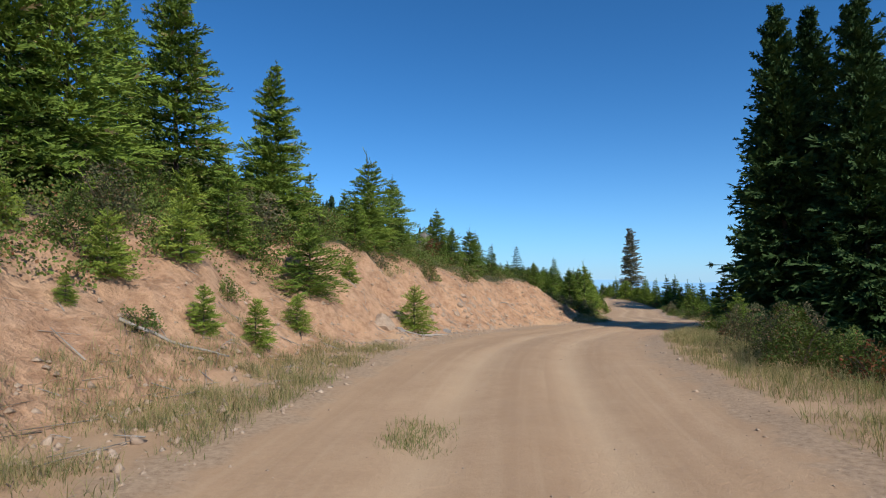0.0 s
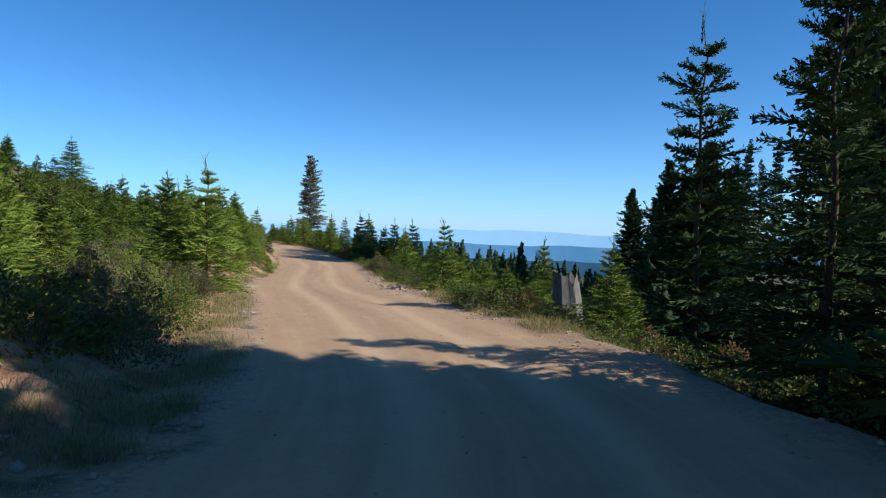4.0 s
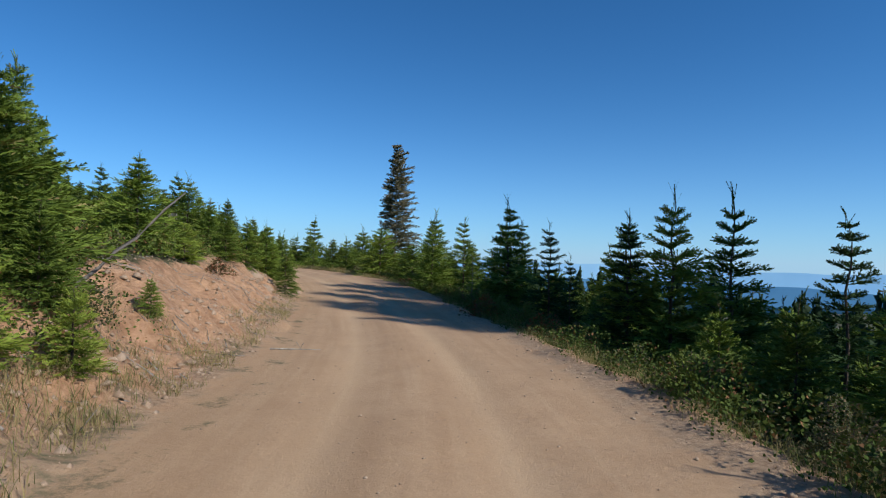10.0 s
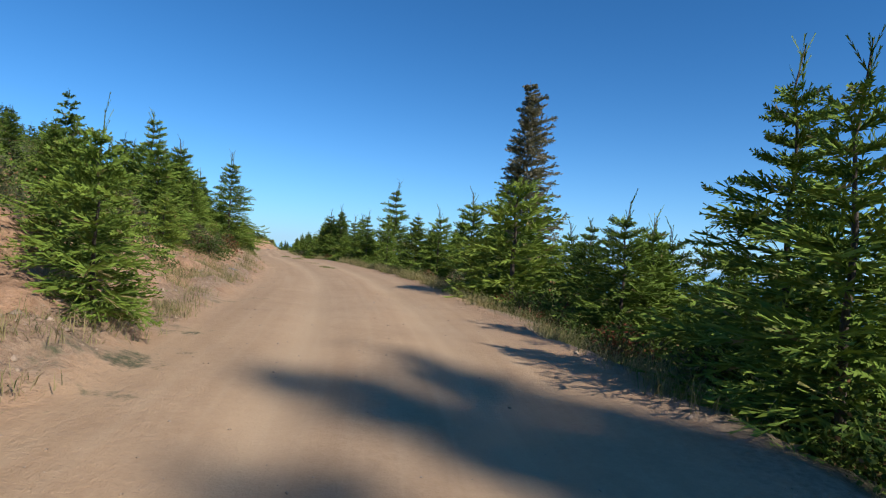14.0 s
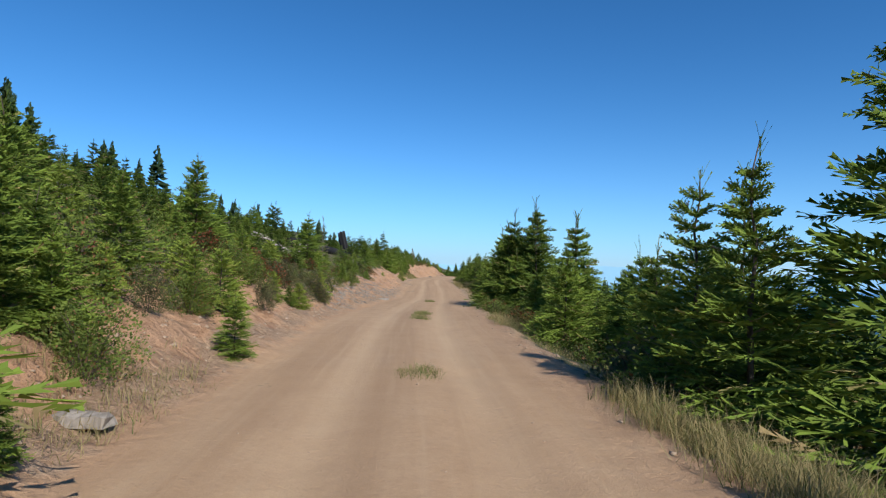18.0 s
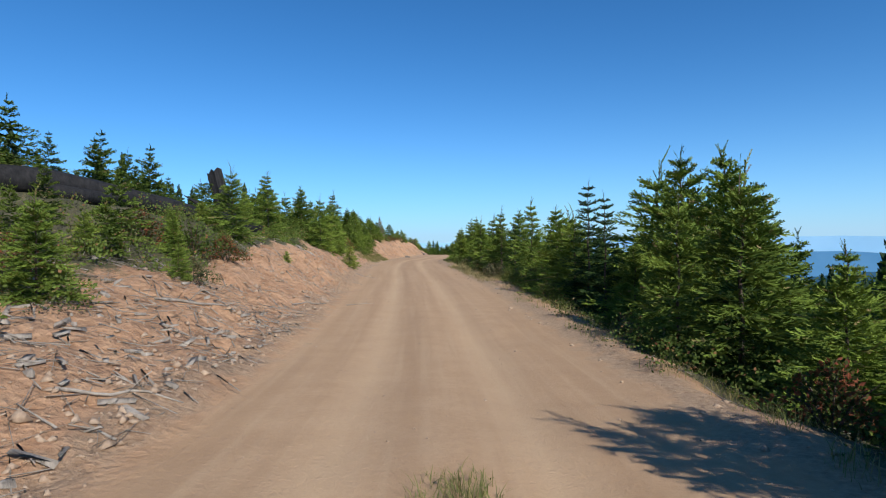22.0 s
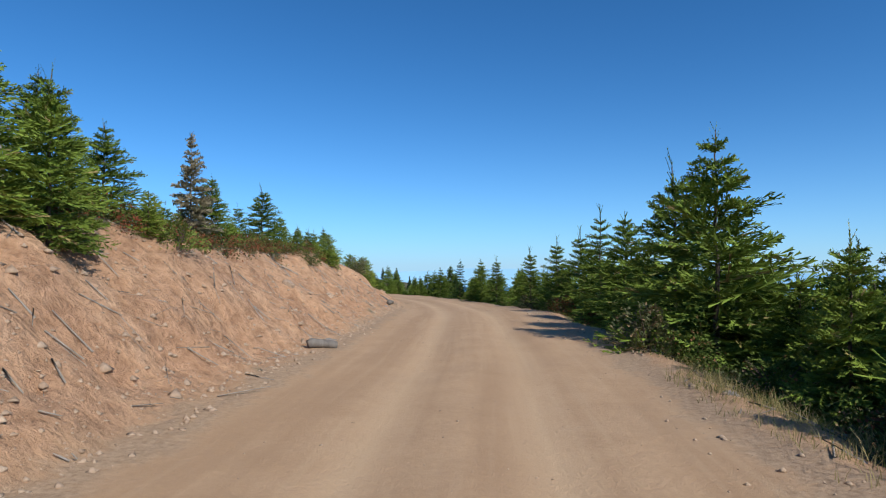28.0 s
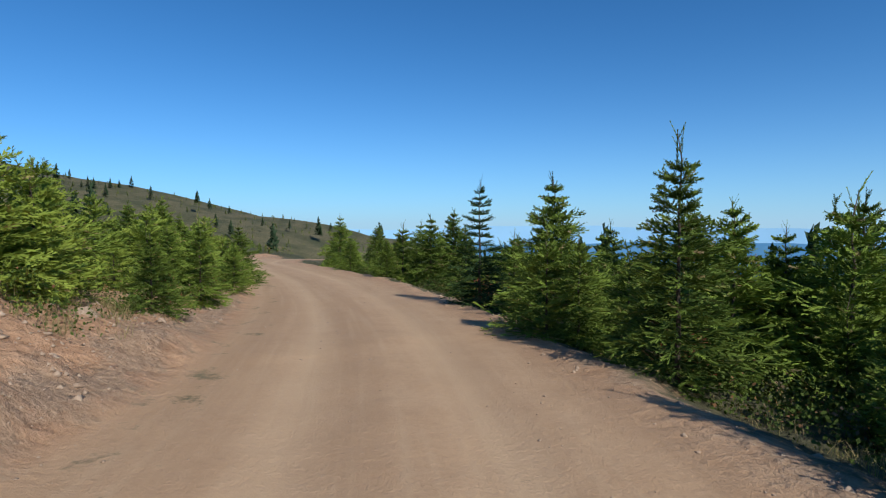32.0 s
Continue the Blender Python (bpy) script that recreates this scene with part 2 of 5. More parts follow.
def ground_material():
    m, t, b = material("soil", 0.95)
    across, along = attr(t, "across"), attr(t, "along")
    wild, bare = attr(t, "wild"), attr(t, "bare")
    big, mid, fine = noise_node(t, 0.22, 3), noise_node(t, 1.7, 5), noise_node(t, 14.0, 6, 0.7)
    grit = noise_node(t, 55.0, 3, 0.7)

    def stretched(sx, sy, scale, detail):
        c = t.nodes.new("ShaderNodeCombineXYZ")
        t.links.new(sums(t, "MULTIPLY", across, sx), c.inputs[0])
        t.links.new(sums(t, "MULTIPLY", along, sy), c.inputs[1])
        return noise_node(t, scale, detail, 0.55, c.outputs[0])

    streak, thread, rill = stretched(1.0, 0.035, 1.6, 3), stretched(1.0, 0.03, 6.0, 3), stretched(0.5, 1.0, 1.3, 2)
    road = ramp(t, mid, (0.25, (0.42, 0.266, 0.148)), (0.5, (0.465, 0.303, 0.172)), (0.75, (0.505, 0.337, 0.196)))
    road = blend(t, 0.16, road, ramp(t, fine, (0.35, (0.30, 0.19, 0.115)), (0.65, (0.58, 0.41, 0.26))))
    # soft lengthwise bands left by wheels: paler dust and darker packed gravel
    road = blend(t, ramp(t, streak, (0.4, (0.5, 0.5, 0.5)), (0.56, (0, 0, 0))), road, (0.37, 0.232, 0.129))
    road = blend(t, ramp(t, thread, (0.52, (0, 0, 0)), (0.7, (0.4, 0.4, 0.4))), road, (0.51, 0.356, 0.215))
    track = sums(t, "SUBTRACT", sums(t, "ABSOLUTE", across, 0.0), 0.85)
    track = sums(t, "MULTIPLY", sums(t, "SUBTRACT", 1.0, sums(t, "MULTIPLY", sums(t, "ABSOLUTE", track, 0.0), 2.2)), sums(t, "ADD", big, 0.2))
    track = sums(t, "MAXIMUM", sums(t, "MULTIPLY", track, 0.8), 0.0)
    road = blend(t, track, road, (0.585, 0.407, 0.243))
    bank = ramp(t, mid, (0.22, (0.47, 0.262, 0.142)), (0.5, (0.62, 0.37, 0.205)), (0.8, (0.68, 0.445, 0.275)))
    bank = blend(t, ramp(t, rill, (0.36, (0.5, 0.5, 0.5)), (0.58, (0, 0, 0))), bank, (0.40, 0.215, 0.118))
    bank = blend(t, 0.3, bank, ramp(t, fine, (0.35, (0.26, 0.145, 0.085)), (0.7, (0.64, 0.43, 0.28))))
    floor_c = ramp(t, mid, (0.25, (0.065, 0.055, 0.03)), (0.5, (0.13, 0.11, 0.055)), (0.75, (0.21, 0.17, 0.09)))
    floor_c = blend(t, 0.45, floor_c, ramp(t, fine, (0.35, (0.04, 0.05, 0.02)), (0.65, (0.22, 0.19, 0.11))))
    floor_c = blend(t, ramp(t, noise_node(t, 0.11, 6, 0.7), (0.42, (0, 0, 0)), (0.6, (0.75, 0.75, 0.75))), floor_c, (0.05, 0.062, 0.028))
    col = blend(t, sums(t, "MULTIPLY", bare, 1.0), road, bank)
    clod = noise_node(t, 4.5, 5, 0.6, None, 0.2)
    # shade painted dark into the hollows between the bank's clods
    crevice_shade = ramp(t, clod, (0.36, (0.64, 0.6, 0.57)), (0.56, (1, 1, 1)))
    col = blend(t, sums(t, "MULTIPLY", bare, 0.8), col, blend(t, 1.0, col, crevice_shade, "MULTIPLY"))
    litter = sums(t, "SUBTRACT", 1.0, sums(t, "MULTIPLY", sums(t, "ABSOLUTE", sums(t, "SUBTRACT", sums(t, "ABSOLUTE", across, 0.0), 2.85), 0.0), 1.7))
    litter = sums(t, "ADD", litter, sums(t, "MULTIPLY", sums(t, "SUBTRACT", mid, 0.5), 2.2))
    litter = ramp(t, litter, (0.3, (0, 0, 0)), (0.75, (0.6, 0.6, 0.6)))
    col = blend(t, litter, col, ramp(t, fine, (0.35, (0.20, 0.14, 0.09)), (0.65, (0.48, 0.35, 0.23))))
    jitter = sums(t, "ADD", wild, sums(t, "MULTIPLY", sums(t, "SUBTRACT", mid, 0.5), 1.6))
    jitter = sums(t, "ADD", jitter, sums(t, "MULTIPLY", sums(t, "SUBTRACT", fine, 0.5), 0.8))
    edge = ramp(t, jitter, (0.38, (0, 0, 0)), (0.62, (1, 1, 1)))
    col = blend(t, edge, col, floor_c)
    col = blend(t, 0.16, col, ramp(t, grit, (0.3, (0.45, 0.45, 0.45)), (0.7, (1, 1, 1))), "MULTIPLY")
    t.links.new(col, b.inputs["Base Color"])
    loose = sums(t, "ADD", bare, wild)
    h = sums(t, "MULTIPLY", sums(t, "ADD", sums(t, "MULTIPLY", fine, 0.6), sums(t, "MULTIPLY", grit, 0.3)), sums(t, "ADD", 0.45, loose))
    h = sums(t, "ADD", h, sums(t, "MULTIPLY", clod, sums(t, "ADD", sums(t, "MULTIPLY", bare, 3.4), 0.25)))
    relief(t, b, h, 0.8, 0.06)
    return m


def leaf_material(name, dark, light, dry=(0.3, 0.22, 0.1), dry_amount=0.0, thru=0.28):
    m, t, b = material(name, 0.7)
    b.inputs["Specular IOR Level"].default_value = 0.1
    info = t.nodes.new("ShaderNodeObjectInfo").outputs["Random"]
    isle = t.nodes.new("ShaderNodeNewGeometry").outputs["Random Per Island"]
    f = sums(t, "ADD", sums(t, "MULTIPLY", info, 0.4), sums(t, "MULTIPLY", isle, 0.3))
    # outer needles painted lighter as if sunlit, inner ones darker as if shaded
    f = sums(t, "ADD", f, sums(t, "MULTIPLY", attr(t, "tip_light"), 0.45))
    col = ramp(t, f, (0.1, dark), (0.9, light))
    n = noise_node(t, 3.0, 3)
    col = blend(t, 0.5, col, ramp(t, n, (0.3, (0.55, 0.6, 0.5)), (0.7, (1.15, 1.1, 0.9))), "MULTIPLY")
    if dry_amount:
        col = blend(t, ramp(t, isle, (1 - dry_amount - 0.02, (0, 0, 0)), (1 - dry_amount + 0.02, (1, 1, 1))), col, dry)
    t.links.new(col, b.inputs["Base Color"])
    tr = t.nodes.new("ShaderNodeBsdfTranslucent")
    t.links.new(blend(t, 0.5, col, (0.16, 0.2, 0.03)), tr.inputs["Color"])
    mix = t.nodes.new("ShaderNodeMixShader")
    mix.inputs[0].default_value = thru
    t.links.new(b.outputs[0], mix.inputs[1])
    t.links.new(tr.outputs[0], mix.inputs[2])
    t.links.new(mix.outputs[0], t.nodes["Material Output"].inputs[0])
    return m


def mottled(name, a, b_col, scale=6.0, rough_v=0.9, bump=0.6, stretch=(1, 1, 1), fine=30.0):
    m, t, b = material(name, rough_v)
    mp = t.nodes.new("ShaderNodeMapping")
    mp.inputs["Scale"].default_value = stretch
    t.links.new(t.nodes.new("ShaderNodeTexCoord").outputs["Object"], mp.inputs["Vector"])
    info = t.nodes.new("ShaderNodeObjectInfo").outputs["Random"]
    n1, n2 = noise_node(t, scale, 5, 0.65, mp.outputs[0]), noise_node(t, fine, 4, 0.7, mp.outputs[0])
    col = ramp(t, n1, (0.3, a), (0.7, b_col))
    col = blend(t, 0.4, col, ramp(t, n2, (0.3, (0.5, 0.5, 0.5)), (0.7, (1.1, 1.1, 1.1))), "MULTIPLY")
    col = blend(t, sums(t, "MULTIPLY", info, 0.35), col, tuple(0.6 * v for v in a))
    t.links.new(col, b.inputs["Base Color"])
    relief(t, b, sums(t, "ADD", n1, sums(t, "MULTIPLY", n2, 0.5)), bump, 0.03)
    return m


# air haze painted as a bluish colour that also glows by itself
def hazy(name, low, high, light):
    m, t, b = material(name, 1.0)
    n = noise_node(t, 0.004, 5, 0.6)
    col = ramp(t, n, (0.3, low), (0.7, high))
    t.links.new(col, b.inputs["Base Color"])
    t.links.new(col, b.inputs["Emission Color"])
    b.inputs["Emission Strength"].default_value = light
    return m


SOIL = ground_material()
FIR = leaf_material("fir_needles", (0.026, 0.052, 0.012), (0.2, 0.275, 0.045), dry_amount=0.03, thru=0.06)
FIR_YELLOW = leaf_material("young_fir_needles", (0.13, 0.19, 0.03), (0.28, 0.35, 0.06), dry_amount=0.03, thru=0.2)
FIR_DARK = leaf_material("old_fir_needles", (0.014, 0.034, 0.011), (0.05, 0.088, 0.028), thru=0.04)
FIR_FAR = leaf_material("far_fir_needles", (0.03, 0.055, 0.03), (0.07, 0.11, 0.05), thru=0.2)
FIR_DEAD = leaf_material("dying_fir_needles", (0.115, 0.105, 0.07), (0.34, 0.285, 0.2), thru=0.25)
SHRUB = leaf_material("shrub_leaves", (0.065, 0.10, 0.022), (0.23, 0.285, 0.065), dry=(0.25, 0.13, 0.06), dry_amount=0.08, thru=0.1)
SHRUB_GREY = leaf_material("dusty_shrub_leaves", (0.08, 0.09, 0.045), (0.19, 0.19, 0.10), dry=(0.26, 0.18, 0.1), dry_amount=0.2, thru=0.18)
SHRUB_RED = leaf_material("red_tinged_shrub_leaves", (0.07, 0.08, 0.03), (0.16, 0.14, 0.06), dry=(0.24, 0.075, 0.04), dry_amount=0.42)
STRAW = leaf_material("dry_grass", (0.38, 0.30, 0.15), (0.66, 0.53, 0.30), dry=(0.16, 0.18, 0.06), dry_amount=0.2, thru=0.4)
GREEN_GRASS = leaf_material("green_grass", (0.18, 0.21, 0.07), (0.40, 0.38, 0.15), dry=(0.36, 0.29, 0.13), dry_amount=0.3, thru=0.4)
BARK = mottled("bark", (0.07, 0.05, 0.035), (0.17, 0.13, 0.10), 5, 0.95, 0.9, (1, 1, 0.25))
GREY_BARK = mottled("grey_bark", (0.13, 0.115, 0.10), (0.30, 0.27, 0.235), 6, 0.9, 0.8, (1, 1, 0.25))
WEATHERED = mottled("weathered_wood", (0.24, 0.205, 0.17), (0.52, 0.46, 0.385), 7, 0.9, 0.9, (1, 1, 0.12))
CHAR = mottled("charred_wood", (0.008, 0.008, 0.009), (0.035, 0.033, 0.033), 9, 0.75, 1.0, (1, 1, 0.3))
ROCK = mottled("tan_rock", (0.34, 0.235, 0.155), (0.6, 0.455, 0.325), 5, 0.9, 0.7)
ROCK_GREY = mottled("grey_rock", (0.20, 0.18, 0.16), (0.42, 0.38, 0.34), 5, 0.9, 0.7)


# ---- making meshes ----
def mesh_from(name, verts, faces, mat, flat=True):
    me = bpy.data.meshes.new(name)
    me.from_pydata([tuple(v) for v in verts], [], faces)
    me.materials.append(mat)
    if not flat:
        me.polygons.foreach_set("use_smooth", [True] * len(me.polygons))
    me.update()
    return me


def part(name, me, parent, label=""):
    ob = new(name, me)
    ob.parent = parent
    if label:
        ob["label"] = label
    return ob


def thing(name, label, category, group="", kind=""):
    ob = new(name)
    ob.empty_display_size = 0.2
    return tagged(ob, label, category, group, kind)


class Shape:
    """Vertices and faces that grow together."""

    def __init__(self):
        self.v, self.f = [], []

    def add(self, verts, faces):
        k = len(self.v)
        self.v += verts
        self.f += [tuple(k + i for i in f) for f in faces]

    def tube(self, points, radii, sides=6, cap=True, wobble=0.0, rnd=None):
        ring, out = [], []
        for i, (p, r) in enumerate(zip(points, radii)):
            p = Vector(p)
            ahead = (Vector(points[min(i + 1, len(points) - 1)]) - Vector(points[max(i - 1, 0)])).normalized()
            side = ahead.orthogonal().normalized() if abs(ahead.z) < 0.9 else Vector((1, 0, 0)).cross(ahead).normalized()
            other = ahead.cross(side)
            for k in range(sides):
                a = 2 * math.pi * k / sides
                q = r * (1 + (rnd.uniform(-wobble, wobble) if rnd else 0))
                out.append(p + (side * math.cos(a) + other * math.sin(a)) * q)
        for i in range(len(points) - 1):
            for k in range(sides):
                a, b = i * sides + k, i * sides + (k + 1) % sides
                ring.append((a, b, b + sides, a + sides))
        if cap:
            ring += [tuple(range(sides))[::-1], tuple(range((len(points) - 1) * sides, len(points) * sides))]
        self.add(out, ring)

    def frond(self, p, ahead, side, length, width, n, droop, rnd):
        """A flat spray of needles with a toothed outline."""
        verts, faces = [], []
        up = side.cross(ahead)
        for k in range(n + 1):
            f = k / n
            verts.append(p + ahead * (length * f) - up * (droop * length * f * f))
        for k in range(n):
            f = (k + 0.9) / n
            w = width * (1 - 0.55 * f) * rnd.uniform(0.75, 1.2)
            mid = p + ahead * (length * min(f + 0.55 / n, 1.05)) - up * (droop * length * f * f)
            for s in (-1, 1):
                verts.append(mid + side * (s * w) + up * (width * rnd.uniform(-0.25, 0.45)))
                faces.append((k, k + 1, len(verts) - 1))
        self.add(verts, faces)


def lit_ends(me, spread, height):
    """Painted light: sunlit bough ends, shaded insides, as a value on the mesh."""
    a = me.attributes.new("tip_light", "FLOAT", "POINT")
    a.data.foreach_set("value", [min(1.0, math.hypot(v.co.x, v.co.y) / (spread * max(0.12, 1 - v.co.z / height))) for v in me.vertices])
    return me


def fir_meshes(name, height, spread, whorl, per, needles, bark, seed, detail=2, base=0.06, curl=0.25, gap=0.0, lean=0.012, leader=0.12, rise_low=-0.08, rise_top=0.75, taper=0.75, tiers=0.5, wide=0.0):
    """Trunk and crown of a conifer: boughs set close below, in open tiers above, that shorten to a thin leader."""
    rnd = random.Random(seed)
    trunk, crown = Shape(), Shape()
    n = 9
    bend = [Vector((math.sin(seed + 2.1 * k) * lean * height * k / n, math.cos(seed * 1.7 + 1.6 * k) * lean * height * k / n, height * k / n)) for k in range(n + 1)]
    r0 = 0.0085 * height + 0.012
    trunk.tube(bend, [r0 * (1 - k / n) ** 0.9 + 0.006 for k in range(n + 1)], 7, True, 0.1, rnd)
    wide = wide or (0.055, 0.09, 0.12)[2 - detail]
    teeth = (3, 2, 2)[2 - detail]
    lop = [rnd.uniform(0.78, 1.12) for _ in range(7)]

    def centre(z):
        k = min(int(z / height * n), n - 1)
        f = z / height * n - k
        return bend[k].lerp(bend[k + 1], f)

    z = base * height
    while z < height * (1 - leader * 0.45):
        f = z / height
        tier = min(1, max(0, (f - tiers) / 0.2))
        reach = spread * ((1 - f) ** taper) * (0.7 + 0.3 * min(1, f / 0.12)) * (1 - 0.12 * tier) + 0.05 * spread
        count = max(4, round(per * (1 - 0.45 * f)))
        turn = rnd.uniform(0, 6.28)
        for k in range(count):
            if rnd.random() < gap:
                continue
            a = turn + 2 * math.pi * (k + rnd.uniform(-0.35, 0.35)) / count
            length = reach * rnd.uniform(0.62, 1.15) * lop[int(a / 0.9) % 7]
            if rnd.random() < 0.08:
                length *= 1.25
            tilt = rise_low + (rise_top - rise_low) * f ** 1.3 + rnd.uniform(-0.2, 0.2)
            out = Vector((math.cos(a), math.sin(a), 0))
            ahead = (out * math.cos(tilt) + Vector((0, 0, math.sin(tilt)))).normalized()
            side = Vector((-math.sin(a), math.cos(a), 0))
            p = centre(min(max(0.01, z + rnd.uniform(-0.6, 0.6) * whorl * (1 - 0.8 * tier)), height * 0.99))
            up = side.cross(ahead)
            crown.frond(p, ahead, side, length, wide * 0.9, 5 if detail > 1 else 4, -curl * 0.25, rnd)
            crown.frond(p, ahead, up, length * 0.9, wide * 0.8, 5 if detail > 1 else 3, 0, rnd)
            if detail == 0:
                continue
            step = max(0.055 if detail > 1 else 0.1, length / (8.5 if detail > 1 else 5.5))
            x = length * 0.14 + rnd.uniform(0, step)
            while x < length * 0.97:
                g = x / length
                tw = (0.5 * length * (1 - g) ** 0.7 + 0.08) * rnd.uniform(0.7, 1.2)
                q = p + ahead * x + up * (curl * 0.25 * length * g * g)
                for s in (-1, 1):
                    sp = rnd.uniform(0.5, 0.95)
                    way = (ahead * (1 - 0.4 * sp) + side * (s * sp) + up * rnd.uniform(-0.45, 0.4)).normalized()
                    flat = way.cross(up).normalized()
                    roll = rnd.uniform(-1.5, 1.5)
                    flat = flat * math.cos(roll) + way.cross(flat) * math.sin(roll)
                    crown.frond(q, way, flat, tw, wide, teeth, rnd.uniform(-0.1, 0.3), rnd)
                x += step * rnd.uniform(0.8, 1.25)
        z += whorl * (1 + 0.35 * tier - 0.2 * f) * rnd.uniform(0.85, 1.15)
    # top shoot
    tip = centre(height * 0.999)
    for k in range(5 if detail else 2):
        a = rnd.uniform(0, 6.28)
        q = centre(height * (1 - leader * rnd.uniform(0.02, 0.5)))
        way = Vector((math.cos(a) * 0.5, math.sin(a) * 0.5, 1)).normalized()
        crown.frond(q, way, way.orthogonal().normalized(), leader * height * rnd.uniform(0.25, 0.5), 0.03, 4, 0, rnd)
    crown.frond(tip - Vector((0, 0, leader * height * 0.6)), Vector((0, 0, 1)), Vector((1, 0, 0)), leader * height * 0.62, 0.035, 5, 0, rnd)
    crown.frond(tip - Vector((0, 0, leader * height * 0.6)), Vector((0, 0, 1)), Vector((0, 1, 0)), leader * height * 0.62, 0.035, 5, 0, rnd)
    return mesh_from(name + "_trunk", trunk.v, trunk.f, bark, False), lit_ends(mesh_from(name + "_crown", crown.v, crown.f, needles), spread, height)


def shrub_mesh(name, mat, radius, height, leaves, size, seed):
    rnd = random.Random(seed)
    s = Shape()
    for k in range(leaves):
        a, f = rnd.uniform(0, 6.28), rnd.random()
        z = height * f ** 0.8
        r = radius * math.sqrt(rnd.random()) * math.sqrt(max(0.06, 1 - (z / height) ** 2 * 0.9)) * (1 + 0.35 * math.sin(3 * a + seed))
        p = Vector((r * math.cos(a), r * math.sin(a), z * (0.8 + 0.25 * math.sin(2 * a + seed * 2))))
        d = Vector((math.cos(a) + rnd.uniform(-0.8, 0.8), math.sin(a) + rnd.uniform(-0.8, 0.8), rnd.uniform(-0.1, 1.3))).normalized()
        w = d.orthogonal().normalized()
        w = (w * math.cos(f * 9) + d.cross(w) * math.sin(f * 9)).normalized()
        l, b = size * rnd.uniform(0.7, 1.4), size * rnd.uniform(0.3, 0.5)
        n = d.cross(w) * (0.2 * size)
        s.add([p, p + d * l * 0.5 + w * b + n, p + d * l, p + d * l * 0.5 - w * b + n], [(0, 1, 2), (0, 2, 3)])
    stems = Shape()
    for k in range(7):
        a = rnd.uniform(0, 6.28)
        e = Vector((math.cos(a) * radius * 0.7, math.sin(a) * radius * 0.7, height * rnd.uniform(0.5, 0.95)))
        stems.tube([Vector((0, 0, -0.05)), e * 0.5 + Vector((0, 0, 0.12 * height)), e], [0.012, 0.009, 0.004], 4)
    return mesh_from(name, s.v, s.f, mat), mesh_from(name + "_stems", stems.v, stems.f, BARK)


def rock_mesh(name, mat, seed, flat=0.7, cuts=2):
    bm = bmesh.new()
    bmesh.ops.create_icosphere(bm, subdivisions=cuts, radius=1)
    rnd = random.Random(seed)
    planes = [(Vector((rnd.uniform(-1, 1), rnd.uniform(-1, 1), rnd.uniform(-0.6, 1))).normalized(), rnd.uniform(0.5, 0.85)) for _ in range(9)]
    for v in bm.verts:
        for n, d in planes:
            h = v.co.dot(n) - d
            if h > 0:
                v.co -= n * h * 0.9
        v.co *= 1 + 0.12 * noise.noise(v.co * 2.3 + Vector((seed, 0, 0)))
        v.co.z *= flat
    me = bpy.data.meshes.new(name)
    bm.to_mesh(me)
    bm.free()
    me.materials.append(mat)
    return me


# ---- ground ----
def build_ground():
    us = np.concatenate([np.array([-420, -200, -90, -45, -22, -12, -8]), np.arange(-5, -1, 0.1), np.arange(-1, 36, 0.03), np.arange(36, 41.01, 0.07), np.array([42, 43, 44, 45, 46, 48, 50, 53, 57, 62, 70, 80, 95, 120, 160, 230, 330, 480, 640])])
    fine = np.concatenate([np.arange(-10, -8, 0.3), np.arange(-8, -2.4, 0.13), np.arange(-2.4, 5, 0.2), np.arange(5, 10, 0.4)])
    far_l = -10 - np.cumsum(np.geomspace(0.6, 620, 34))[::-1]
    far_r = 10 + np.cumsum(np.geomspace(0.6, 620, 36))
    ds = np.concatenate([far_l, fine, far_r])
    U, D = np.meshgrid(us, ds, indexing="ij")
    P = ground(U, D)
    # far off, the sheet bends down to the valley floor on every side
    n, k = U.shape
    idx = np.arange(n * k).reshape(n, k)
    faces = np.stack([idx[:-1, :-1], idx[:-1, 1:], idx[1:, 1:], idx[1:, :-1]], -1).reshape(-1, 4)
    me = bpy.data.meshes.new("ground")
    me.from_pydata(P.reshape(-1, 3).tolist(), [], faces.tolist())
    me.polygons.foreach_set("use_smooth", [True] * len(me.polygons))
    foot, side, run = np.interp(U, *FOOT), np.interp(U, *SHOULDER), np.interp(U, *RUN)
    left, right = -D - foot, D - side
    verge = np.where(D < 0, 0.42 * smooth((left + 1.3) / 0.8) * (1 - smooth((left - 0.2) / 0.5)) * np.interp(U, [-1, 0, 1, 3, 5, 14, 19, 20, 26, 33], [1.2, 1.2, 0.2, 0.1, 0.9, 0.7, 0.2, 0.1, 0.2, 0.6]), 0)
    bare = np.where(D < 0, smooth((left + 0.4) / 0.8), 0.55 * smooth((right + 1.0) / 1.2))
    wild = np.where((U > 43) | (U < -6), 1.0, 0) + np.where(D < 0, np.maximum(verge, smooth((left - run * 0.75) / (run * 0.5)) * 0.95), smooth((right + 0.5) / 1.6))
    for name, values in (("across", D), ("along", 7.6 * U), ("wild", wild), ("bare", bare)):
        a = me.attributes.new(name, "FLOAT", "POINT")
        a.data.foreach_set("value", np.ascontiguousarray(values, dtype=np.float32).ravel())
    me.materials.append(SOIL)
    me.update()
    tagged(new("ground", me), "tan dirt forest road between a cut bank and a falling slope", "ground", kind="structure")


build_ground()


